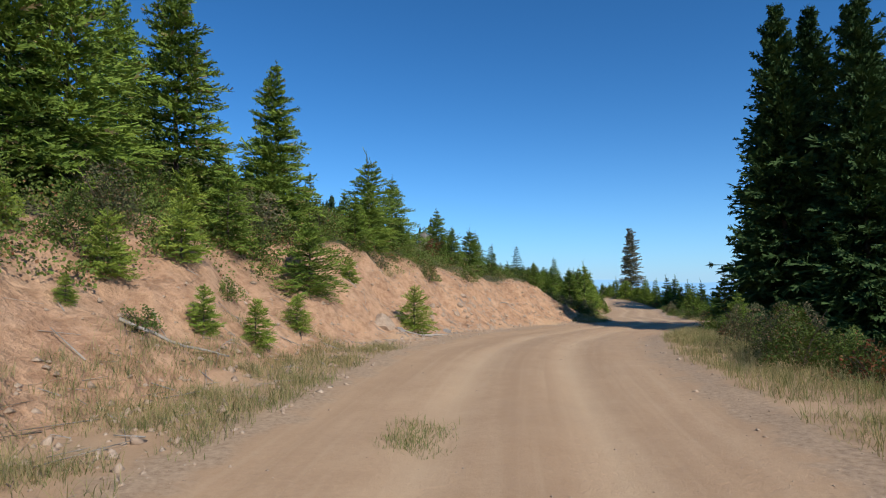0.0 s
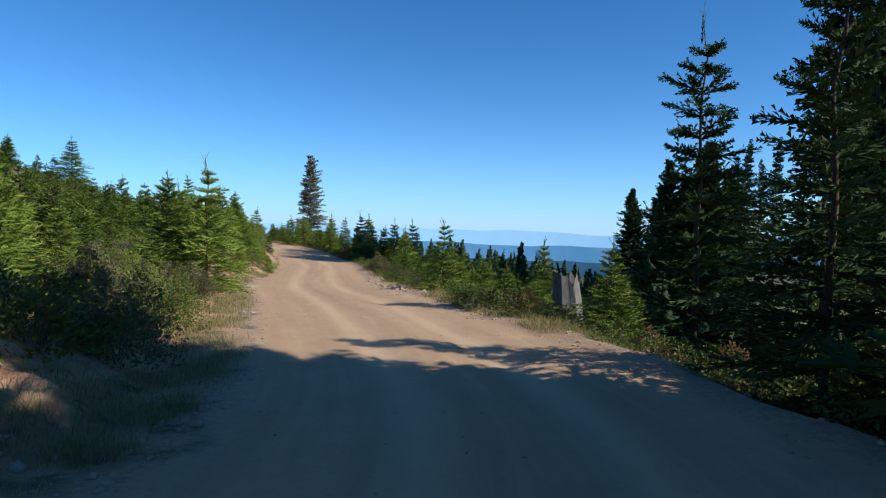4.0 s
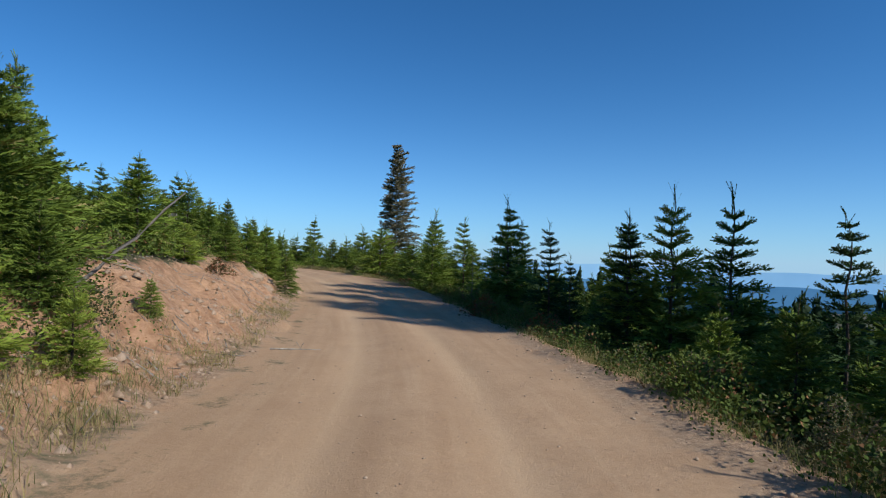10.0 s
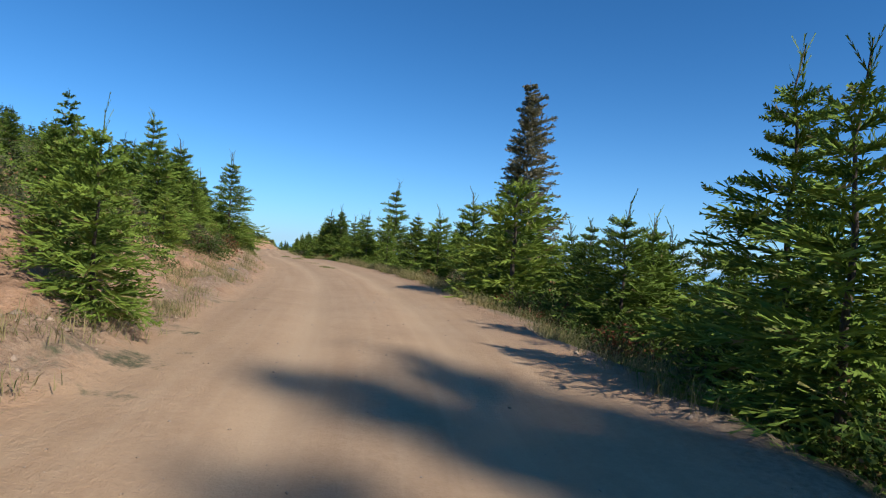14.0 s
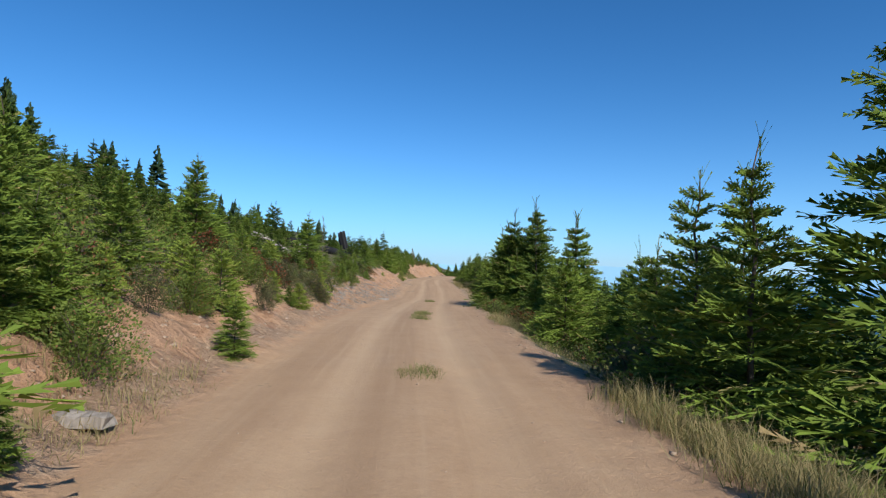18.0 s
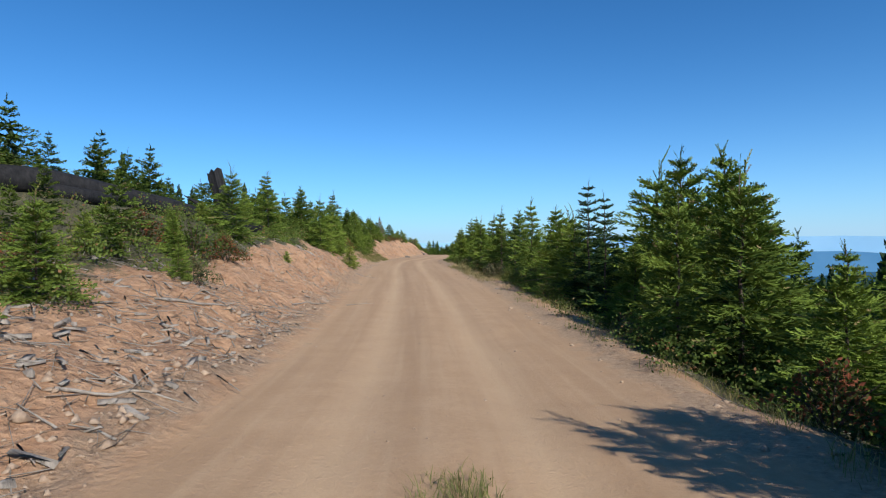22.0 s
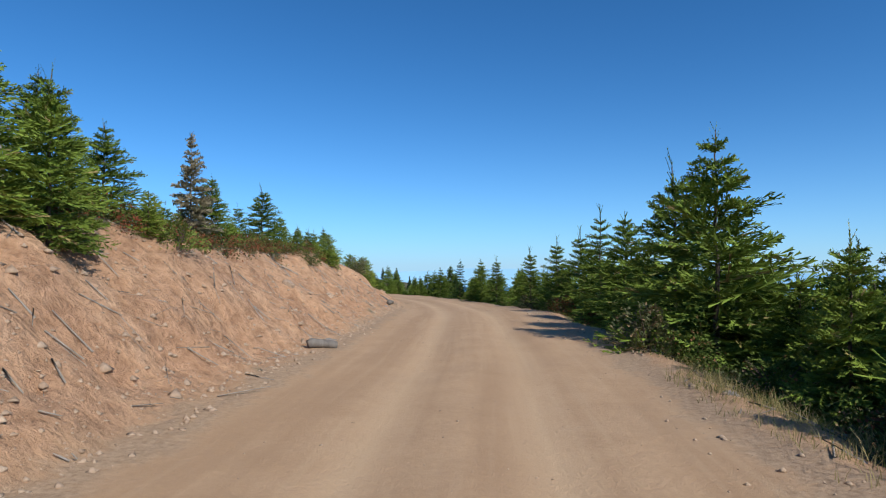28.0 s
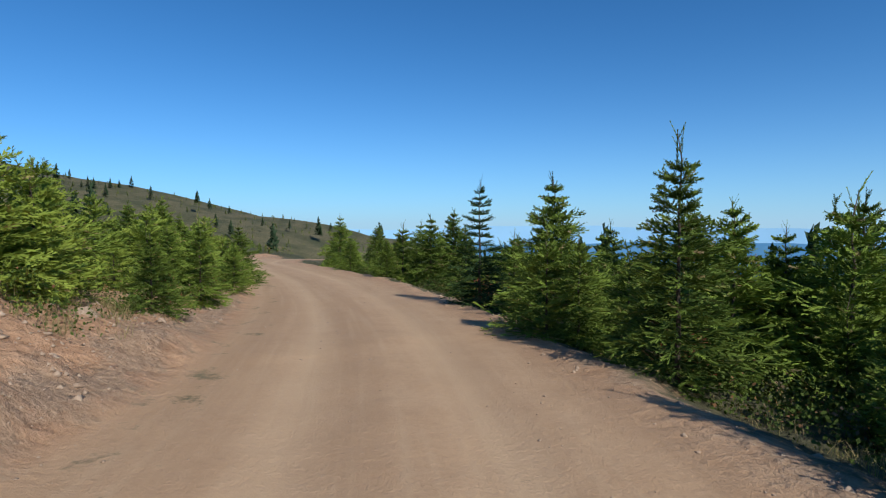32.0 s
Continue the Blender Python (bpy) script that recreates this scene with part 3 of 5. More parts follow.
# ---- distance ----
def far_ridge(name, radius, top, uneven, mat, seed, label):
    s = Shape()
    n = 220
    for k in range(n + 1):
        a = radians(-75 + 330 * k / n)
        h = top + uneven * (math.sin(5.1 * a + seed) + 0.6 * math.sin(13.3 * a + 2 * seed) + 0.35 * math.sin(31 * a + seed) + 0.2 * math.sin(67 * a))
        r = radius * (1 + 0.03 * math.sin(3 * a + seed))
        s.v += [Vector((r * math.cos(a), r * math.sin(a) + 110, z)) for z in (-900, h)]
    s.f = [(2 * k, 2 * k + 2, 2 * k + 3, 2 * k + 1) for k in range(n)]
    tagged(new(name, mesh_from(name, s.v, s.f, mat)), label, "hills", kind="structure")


# three ridges, their blue haze put into colour and glow
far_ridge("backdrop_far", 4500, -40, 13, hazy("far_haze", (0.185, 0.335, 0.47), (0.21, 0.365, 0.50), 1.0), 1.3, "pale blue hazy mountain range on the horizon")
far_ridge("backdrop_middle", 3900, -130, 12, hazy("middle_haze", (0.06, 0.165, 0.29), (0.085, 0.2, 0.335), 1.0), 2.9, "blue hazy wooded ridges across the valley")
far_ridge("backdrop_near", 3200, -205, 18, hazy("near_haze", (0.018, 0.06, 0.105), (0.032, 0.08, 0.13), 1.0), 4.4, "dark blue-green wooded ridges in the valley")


# ---- trees ----
def prototype(name, label, category, meshes, part_names=("trunk", "crown"), group=""):
    t = thing(name, label, category, group)
    for n, me in zip(part_names, meshes):
        part(n, me, t)
    return t


PROTOS = {}
ROAD_XY = spot(np.arange(-5, 44, 0.1), np.zeros(490))


def place(kind, u, d, height=None, turn=None, sink=0.06, lean=0.0, wide=1.0):
    """A copy of a kind of thing on the ground at station u, d metres right of the middle; height in metres scales it."""
    proto, own = PROTOS[kind]
    g = ground(u, d)
    if np.min(np.hypot(ROAD_XY[:, 0] - g[0], ROAD_XY[:, 1] - g[1])) < 2.4 + 0.14 * (height or 0):
        return None
    s = 1.0 if height is None else height / own
    rnd = random.Random(round(u * 977 + d * 131 + s * 17))
    turn = rnd.uniform(0, 360) if turn is None else turn
    q = wide * rnd.uniform(0.92, 1.08)
    m = pose(g[0], g[1], g[2] - sink * s, lean, lean * 0.6, turn)
    proto.scale = (1, 1, 1)
    ob = copy_thing(proto, m)
    ob.matrix_basis = m @ Matrix.Diagonal((s * q, s * q, s, 1))
    return ob


def register(kind, proto, own):
    PROTOS[kind] = (proto, own)


for i in range(4):
    register("fir%d" % i, prototype(("bushy_fir", "young_fir")[i // 2], "bushy young green fir with a thin leader beside the road", "fir", fir_meshes("fir", 3.6, (1.75, 1.6, 1.85, 1.65)[i], (0.19, 0.21, 0.2, 0.22)[i], 10, FIR, BARK, 11 + i, 2, base=0.01, leader=(0.14, 0.2, 0.16, 0.24)[i], taper=(0.95, 0.85, 1.0, 0.9)[i], tiers=(0.7, 0.62, 0.66, 0.58)[i], curl=0.4), group="young firs along the road"), 3.6)
for i in range(2):
    register("yfir%d" % i, prototype("fir_sapling", "small yellow-green fir sapling on the bare bank", "fir", fir_meshes("sapling", 1.5, (0.82, 0.7)[i], 0.13, 9, FIR_YELLOW, BARK, 31 + i, 2, base=0.01, leader=0.12, taper=0.7, wide=0.036, tiers=0.75), group="fir saplings on the bank"), 1.5)
for i in range(3):
    register("open%d" % i, prototype("slender_fir", "slender young fir with open tiers and a long leader", "fir", fir_meshes("slender_fir", 4.6, (1.9, 2.1, 1.75)[i], (0.23, 0.26, 0.24)[i], 10, FIR, BARK, 51 + i, 2, gap=0.05, base=0.02, leader=0.2, curl=0.6, taper=(1.0, 1.1, 0.95)[i], tiers=0.5), group="young firs along the road"), 4.6)
for i in range(3):
    register("far%d" % i, prototype("fir_tree", "young green fir on the open slope", "fir", fir_meshes("slope_fir", 3.2, 1.4, 0.34, 7, FIR, BARK, 71 + i, 1, base=0.02, taper=0.85, wide=0.1, tiers=0.7), group="firs on the slope"), 3.2)
for i in range(2):
    register("tall%d" % i, prototype("tall_fir", "tall dark mature fir standing close to the road", "fir", fir_meshes("tall_fir", 15.0, 3.2, 0.24, 11, FIR_DARK, BARK, 91 + i, 1, leader=0.05, curl=-0.5, base=0.01, rise_low=-0.35, rise_top=0.6, wide=0.19, tiers=0.9), group="tall dark firs"), 15.0)
for i in range(2):
    register("dark%d" % i, prototype("dark_fir", "dark green fir of middle height", "fir", fir_meshes("dark_fir", 7.0, 2.0, 0.34, 8, FIR_DARK, BARK, 101 + i, 2, base=0.02, leader=0.12, rise_low=-0.1, rise_top=0.6, wide=0.075, tiers=0.3), group="dark firs"), 7.0)
register("dead", prototype("dying_fir", "tall dying fir with grey-brown needles at the road's edge", "fir", fir_meshes("dying_fir", 17.0, 3.2, 0.17, 5, FIR_DEAD, GREY_BARK, 111, 2, leader=0.03, curl=0.2, base=0.08, rise_low=-0.1, rise_top=0.5, gap=0.33, taper=0.5, wide=0.16, tiers=0.97)), 17.0)
for i in range(2):
    register("mid%d" % i, prototype("fir_tree", "full green fir of middle height on the hillside", "fir", fir_meshes("hill_fir", 7.0, (2.3, 2.0)[i], 0.25, 10, FIR, BARK, 131 + i, 2, base=0.02, leader=0.07, rise_low=-0.15, rise_top=0.7, wide=0.085, tiers=0.75, taper=0.8), group="firs on the hillside"), 7.0)
for i in range(2):
    register("old%d" % i, prototype("old_fir", "tall old dark fir with a bare lower trunk", "fir", fir_meshes("old_fir", 30.0, (3.2, 4.0)[i], 0.5, 11, FIR_DARK, BARK, 141 + i, 1, base=(0.42, 0.2)[i], leader=0.03, curl=-0.4, rise_low=-0.3, rise_top=0.5, wide=0.24, gap=0.15, taper=0.6, tiers=0.95), group="old firs in the valley"), 30.0)
register("deadsmall", prototype("bare_fir", "small dead fir with thin grey bare boughs", "dead tree", fir_meshes("bare_fir", 4.2, 0.85, 0.26, 6, FIR_DEAD, GREY_BARK, 115, 1, leader=0.15, gap=0.3, wide=0.018)), 4.2)
register("brown", prototype("browned_fir", "short fir with browned needles on top of the bank", "fir", fir_meshes("browned_fir", 3.2, 0.85, 0.18, 8, FIR_DEAD, GREY_BARK, 118, 1, base=0.02)), 3.2)
for i, (mat, look_word) in enumerate(((SHRUB, "leafy green"), (SHRUB_GREY, "dusty grey-green"), (SHRUB_RED, "red-tinged"))):
    register("shrub%d" % i, prototype("shrub", look_word + " low shrub at the edge of the dirt road", "shrub", shrub_mesh("leaves", mat, 0.6, 0.75, 900, 0.06, 5 + i), ("foliage", "stem_base"), group="roadside shrubs"), 0.75)

for i in range(2):
    register("bush%d" % i, prototype("bush", ("leafy green bush beside the dirt road", "dusty grey-green bush beside the dirt road")[i], "bush", shrub_mesh("leaves", (SHRUB, SHRUB_GREY)[i], 0.85, 1.4, 3000, 0.055, 15 + i), ("foliage", "stem_base"), group="roadside bushes"), 1.4)

rnd = random.Random(7)
STANDING = []


def clear_of(u, d, r):
    x, y = spot(u, d)
    for a, b, q in STANDING:
        if (x - a) ** 2 + (y - b) ** 2 < (0.5 * (r + q)) ** 2:
            return False
    STANDING.append((x, y, r))
    return True


F, Y, O, L = ["fir0", "fir1", "fir2", "fir3"], ["yfir0", "yfir1"], ["open0", "open1", "open2"], ["far0", "far1", "far2"]
S, D, T = ["shrub0", "shrub0", "shrub1", "shrub2"], ["dark0", "dark1"], ["mid0", "mid1"]


def yonder(x, y):
    """Station and distance right of the road of a far place on the falling slope."""
    us = np.arange(-3, 41, 0.1)
    c, n = line(us)
    edge = c[:, :2] + 16 * n
    u = float(np.interp(y, edge[:, 1], us))
    return u, 16 + x - float(np.interp(y, edge[:, 1], edge[:, 0]))


def stand(kinds, *spots):
    """Single trees, each at its station, distance right of the road and height."""
    for u, d, h in spots:
        if 0 < d < 9:
            d = max(d, (3.2 if 24.5 < u < 32.3 else 1.8 if u > 32.3 else 2.4) + 0.38 * min(h, 5))
        clear_of(u, d, 0.4 + 0.28 * h)
        place(kinds if isinstance(kinds, str) else rnd.choice(kinds), u, d, h)


# room round the burnt stump and logs
for _u, _d, _r in ((25.2, -9.0, 4.0), (24.7, -8.0, 4.0), (24.2, -9.5, 4.0), (24.9, -7.0, 3.0), (23.0, -9.0, 3.0), (22.95, -7.8, 2.5), (23.05, -11, 3.0)):
    clear_of(_u, _d, _r)
stand("dead", (19.45, 17.0, 18.0))
for _u, _d, _h in ((5.0, 5.8, 13.5), (4.6, 7.4, 15), (4.2, 6.6, 14.5), (4.05, 9.4, 15), (4.75, 9.4, 14), (4.4, 11.6, 15)):
    clear_of(_u, _d, 3.0)
    place(rnd.choice(["tall0", "tall1"]), _u, _d, _h, wide=0.85)
# old firs down the slope towards the sun, whose long shadows cross the road
for _u, _r, _over in ((12.95, 40, 1.0), (13.35, 44, 2.0), (13.7, 42, 1.0), (14.05, 47, 2.5), (14.45, 49, 1.5), (14.8, 51, 2.0), (15.1, 55, 0.5), (13.5, 50, 3.0)):
    _c = line(_u)[0]
    _w = Vector((math.sin(radians(SUN_COMPASS)), math.cos(radians(SUN_COMPASS)))) * _r
    _g = yonder(_c[0] + _w.x, _c[1] + _w.y)
    place("old1", *_g, _c[2] + _r * math.tan(radians(SUN_HEIGHT)) + _over - float(ground(*_g)[2]), wide=0.55)
stand(["fir2", "open1", "fir0"], (21.7, 4.6, 5.6), (22.1, 5.1, 5.2), (21.6, 5.5, 5.9), (22.35, 5.2, 3.6), (21.95, 6.0, 4.2))
stand(D, (14.38, 7.4, 4.5), (13.34, 6.1, 4.0), (11.54, 7.2, 3.9), (14.06, 6.0, 3.2), (6.3, 7.0, 8.5), (6.1, 9.0, 8.0))
stand(O, (18.32, -3.9, 4.8))
stand(F, (14.35, -3.8, 2.3), (14.6, -4.4, 2.0), (14.5, -5.4, 2.0), (18.75, -4.4, 2.2), (18.5, -5.2, 2.4), (19.0, -5.6, 2.3), (19.3, -5.2, 1.9), (18.3, -4.6, 1.6), (10.65, -5.1, 3.4), (11.0, -5.4, 3.0), (11.3, -5.2, 2.6), (10.9, -6.6, 3.2), (11.5, -6.0, 2.6), (10.6, -4.3, 2.0), (11.2, -4.3, 1.2), (14.0, -5.8, 1.9), (14.3, -6.4, 1.8), (13.9, -4.4, 1.8), (13.7, -5.0, 1.6))
stand(["tall0", "tall1"], (10.7, 30, 14), (11.1, 36, 19), (11.6, 34, 17), (12.2, 44, 20), (12.6, 40, 16), (11.4, 42, 18), (13.2, 50, 20), (12.9, 37, 15))


# old wood on the slope, placed to fit the camera's view: bearing and assumed distance from the first bend, and the
# height that the tops reach
for _b, _r, _z in ((56.2, 110, 13.8), (57.4, 118, 7.5), (58.1, 112, 8.5), (58.8, 120, 9.0), (60.6, 104, 17.0), (61.6, 100, 18.5), (62.6, 108, 16.0), (57.0, 130, 5.0), (59.6, 126, 10.5), (64.0, 96, 18.0), (66.0, 104, 16.0), (60.0, 112, 12.0)):
    _u, _d = yonder(12.7 + _r * math.sin(radians(_b)), 27.4 + _r * math.cos(radians(_b)))
    place("old0" if _b in (56.2, 60.6) else "old%d" % (round(_b * 10) % 2), _u, _d, _z - float(ground(_u, _d)[2]), wide=0.8)

WOODED = []


def thicket(u0, u1, d0, d1, count, kinds, h0, h1, space=1.0):
    """Firs or shrubs spread at random over a stretch of one side; those of the slope kinds are joined later."""
    for _ in range(count):
        for _ in range(4):
            u, d, h = rnd.uniform(u0, u1), rnd.uniform(d0, d1), rnd.uniform(h0, h1) * rnd.uniform(0.8, 1.15)
            if clear_of(u, d, space * (0.4 + 0.28 * h)):
                if kinds is L or (kinds is F and abs(d) > 7.4):
                    WOODED.append((rnd.choice(L), u, d, h))
                else:
                    place(rnd.choice(kinds), u, d, h)
                break


stand(Y, (0.98, -6.8, 1.15), (1.18, -6.7, 1.3), (1.06, -5.5, 0.85), (1.18, -5.1, 0.9), (1.4, -5.2, 0.75), (2.05, -4.3, 1.45), (0.84, -6.4, 0.4), (0.9, -8.0, 0.8), (1.94, -6.1, 0.85), (10.9, -4.0, 1.3), (11.1, -3.6, 0.9), (10.7, -3.7, 1.0))
stand(F, (23.3, 6.2, 4.6), (23.6, 6.6, 5.0), (23.9, 7.2, 5.2), (23.45, 7.4, 4.8), (27.15, -4.3, 1.9), (27.5, -4.6, 1.8), (27.9, -4.5, 1.6), (28.2, -4.8, 1.4), (26.9, -4.4, 1.5), (28.4, -5.6, 1.8), (10.8, -4.4, 1.8))
stand(F, (2.75, 5.3, 2.0))
stand("brown", (29.84, -6.9, 2.7))
stand(T, (1.92, -8.7, 5.5))
stand(D, (4.48, -7.2, 2.1), (5.52, 4.5, 6.5), (12.92, 5.8, 2.9), (12.24, 5.5, 3.5), (23.76, 5.1, 3.6), (23.92, 5.1, 4.0), (25.12, 5.1, 3.2), (34.24, 2.7, 3.0))
stand("deadsmall", (14.08, 4.5, 2.3), (22.80, -7.5, 3.9))
stand(F, (1.62, -5.9, 2.2), (1.5, -7.6, 2.4), (1.88, -8.6, 3.0), (2.56, -8.1, 3.6), (3.28, -10.2, 3.5), (3.44, -7.5, 1.9), (3.60, -7.2, 2.4), (3.60, -9.3, 2.4), (5.04, -7.2, 1.4), (6.40, -7.2, 2.5), (7.12, 4.8, 2.0), (7.76, -5.4, 3.3), (8.32, -5.4, 3.2), (8.64, 7.8, 2.9), (8.88, -5.4, 3.0), (9.36, -5.1, 3.0), (10.00, -2.7, 1.1), (10.08, -5.4, 3.1), (10.24, -5.1, 2.5), (10.24, 6.9, 2.1), (11.04, -4.8, 1.9), (11.12, -6.0, 2.0), (11.60, -3.9, 0.6), (12.72, -6.3, 2.4), (13.76, 16.5, 3.9), (14.08, -6.6, 2.3), (14.56, -3.6, 1.7), (15.12, -3.0, 2.1), (15.36, -3.9, 1.8), (17.12, 3.9, 3.1), (17.28, 5.7, 4.3), (17.52, -5.7, 3.3))
stand(F, (17.52, 3.9, 3.0), (17.84, -25.0, 3.5), (18.40, -6.0, 3.2), (18.48, -2.7, 0.7), (18.48, -5.4, 3.1), (18.80, -3.9, 1.3), (18.88, -4.5, 1.5), (19.12, -2.7, 1.0), (19.92, 4.2, 2.7), (20.08, -3.6, 0.6), (20.24, -6.9, 3.1), (21.44, 4.5, 3.5), (21.68, 4.5, 4.8), (21.68, 3.6, 5.0), (22.24, -14.5, 2.3), (22.32, -7.5, 3.5), (22.56, -5.7, 1.1), (22.96, 4.8, 3.4), (23.20, 4.8, 3.3), (23.36, -5.1, 0.8), (23.60, -14.5, 2.7), (24.08, 5.1, 3.4), (24.32, 5.1, 3.5), (25.20, 12.0, 4.3), (25.36, -4.8, 2.8), (25.52, 5.1, 3.3), (25.60, -4.5, 3.0), (25.68, -6.3, 3.1), (25.68, 9.6, 5.0), (25.84, -4.5, 2.3))
stand(F, (25.92, 3.6, 3.6), (26.48, 8.1, 5.1), (27.20, -5.1, 2.3), (27.36, 4.5, 3.3), (27.36, -5.4, 3.3), (27.68, 5.1, 2.9), (27.76, 3.6, 3.3), (27.92, -5.7, 3.5), (28.00, -5.1, 2.7), (28.00, 5.1, 2.9), (28.32, 6.9, 3.4), (28.40, -6.3, 3.0), (28.40, -5.4, 1.5), (29.04, 5.1, 2.7), (29.12, -6.9, 2.3), (29.36, -6.9, 2.0), (29.60, 4.8, 5.1), (29.92, 4.8, 4.9), (30.00, -6.9, 1.9), (30.40, 4.8, 3.8), (30.56, -6.9, 2.1), (30.88, -6.9, 1.7), (31.28, 5.4, 3.5), (31.68, -6.9, 1.9), (32.16, -6.6, 1.9), (32.96, -6.6, 1.4), (33.20, -6.3, 2.0), (33.52, 8.7, 3.8), (33.68, -4.8, 2.0), (33.92, 3.9, 3.3))
stand(F, (34.24, -3.9, 1.1), (34.40, -3.3, 2.0), (36.00, 6.0, 3.6), (36.08, 3.9, 2.7), (38.00, 3.9, 3.5), (43.68, -6.3, 1.0), (43.84, 7.2, 5.0))
stand(O, (3.92, -7.2, 1.7), (4.24, 4.2, 3.0), (5.52, -7.2, 2.1), (6.24, 4.5, 2.4), (7.76, 4.2, 3.2), (7.76, -4.2, 4.5), (9.20, 12.0, 5.0), (10.48, 5.4, 3.5), (11.04, 5.7, 3.5), (12.16, 7.8, 5.0), (12.16, 6.3, 4.5), (12.32, 5.7, 3.8), (12.88, -9.6, 4.4), (13.12, -6.3, 1.7), (13.92, 5.7, 4.9), (13.92, -3.0, 1.7), (14.80, 3.9, 3.7), (14.88, 5.7, 4.3), (15.04, 4.5, 4.4), (15.36, 9.6, 5.7), (16.32, 3.9, 2.8), (16.96, -6.0, 3.6), (17.52, 6.0, 3.8), (17.84, -19.0, 5.8), (18.16, 3.9, 3.2), (18.72, 5.4, 5.8), (18.80, 3.9, 3.7), (18.96, 3.9, 3.6), (19.44, 6.9, 5.2), (20.56, 5.7, 4.8))
stand(O, (21.44, 5.4, 6.1), (21.52, 7.5, 5.8), (21.92, 4.2, 4.0), (22.08, 3.3, 4.9), (24.80, -6.3, 3.0), (24.88, 5.4, 4.3), (25.28, 4.5, 4.0), (26.56, 6.3, 4.5), (27.44, 5.4, 4.3), (28.72, -9.9, 4.9), (30.96, 5.1, 4.5), (31.52, 5.4, 4.5), (31.92, 5.1, 4.2), (32.40, 4.5, 3.7), (33.12, 3.6, 3.1))
stand(T, (1.12, -10.2, 6.1), (1.20, -9.6, 6.0), (1.52, -9.3, 6.4), (1.84, -14.5, 6.0))
stand(Y, (1.44, -8.4, 1.5), (5.36, 5.7, 3.8), (8.16, -3.9, 0.6), (9.52, -3.9, 1.3), (16.16, 3.9, 3.5), (20.00, -4.8, 1.3), (21.04, -7.2, 1.1), (21.36, -7.2, 1.4), (24.24, -4.5, 0.4), (25.36, -3.3, 1.1), (29.28, -5.7, 0.8), (34.80, -6.0, 2.2))


# ---- young firs and shrubs at large ----
for u0, u1, n, h in ((4.2, 6, 7, 0.6), (6, 9, 14, 0.8), (9, 12, 14, 0.9), (12, 15.5, 14, 1.0), (15.5, 18, 12, 1.0), (18, 21, 12, 0.8), (21, 24, 8, 0.7), (24, 26.5, 12, 1.1), (26.5, 29, 8, 0.9), (29, 32, 6, 0.7), (32, 36, 10, 0.9), (36, 42, 12, 1.0)):
    thicket(u0, u1, -9.5, -5.6, n // 2, F, 1.2 * h, 2.6 * h)
    thicket(u0, u1, -26, -8, 2 * n, L, 1.0 * h, 2.6 * h)
    thicket(u0, u1, -9, -5.4, n // 2, Y, 0.7, 1.5)
for u0, u1, n, h in ((5.6, 7, 5, 0.7), (7, 9, 8, 0.75), (9, 12, 10, 1.0), (12, 15, 8, 1.0), (15, 18, 8, 1.05), (18, 22, 12, 1.1), (22, 25, 10, 1.0), (25, 28, 16, 1.1), (28, 32, 22, 1.1), (32, 36, 20, 0.95), (36, 42, 18, 0.9)):
    thicket(u0, u1, 5.3, 8.5, n, F, 1.7 * h, 3.3 * h)
    thicket(u0, u1, 8, 20, int(1.3 * n), L, 2.2 * h, 4.2 * h)

# shrubs along both edges
for u0, u1, d0, d1, n in ((5.4, 9, -6.5, -4.4, 20), (9, 15, -6.5, -3.7, 16), (15, 19, -6.5, -3.4, 18), (19, 22, -8, -4.0, 20), (22, 26, -8, -5.0, 14), (26, 33, -8, -4.6, 22), (0, 3.5, -9, -5.8, 22), (-1, 3, 4.6, 8, 22), (5.5, 10, 3.4, 6.5, 36), (10, 16, 3.4, 6, 48), (16, 22, 3.2, 5.5, 34), (22, 28, 3.8, 6, 30), (28, 36, 3.5, 6, 26)):
    thicket(u0, u1, d0, d1, n, S, 0.45, 0.95, 0.3)
thicket(0.3, 1.9, -10.5, -7.4, 26, ["bush0", "bush1"], 0.9, 1.7, 0.2)
thicket(0.9, 2.0, 4.6, 6.2, 9, ["bush0", "bush1"], 0.7, 1.2, 0.3)
thicket(24.3, 26.2, 4.0, 5.4, 14, ["bush0", "bush1"], 0.7, 1.1, 0.2)
thicket(21.0, 21.7, 3.2, 3.9, 6, ["bush0"], 0.6, 0.8, 0.2)
thicket(8.6, 10.9, 3.5, 5.0, 16, ["bush0", "bush1"], 0.7, 1.2, 0.2)
thicket(12.5, 14.4, 3.6, 5.2, 14, ["bush0"], 0.6, 1.0, 0.2)
thicket(15.2, 17.4, -6, -3.6, 10, ["bush1"], 0.5, 0.9, 0.2)
thicket(20.8, 22.5, -6.8, -4.4, 14, ["bush0", "bush1"], 0.4, 0.8, 0.2)
thicket(18.6, 20.6, -5.2, -3.3, 18, ["bush0", "bush1"], 0.5, 1.0, 0.2)
thicket(19.0, 20.6, -5.0, -3.4, 8, Y, 0.7, 1.2, 0.3)
thicket(5.6, 9, -6.4, -4.0, 16, ["bush0", "bush1"], 0.5, 1.0, 0.2)
thicket(20.7, 21.4, 2.9, 3.9, 9, ["shrub0"], 0.5, 0.8, 0.2)
thicket(3.4, 4.4, 4.2, 6.5, 12, ["shrub0"], 0.5, 0.9, 0.2)
thicket(24.8, 26, 3.3, 4.4, 9, ["shrub1", "shrub2"], 0.4, 0.7, 0.2)
thicket(33.5, 36.6, -4.6, -2.7, 18, F + Y, 1.2, 1.9, 0.4)
thicket(33, 37, 2.8, 4.6, 12, F, 1.5, 2.4, 0.5)
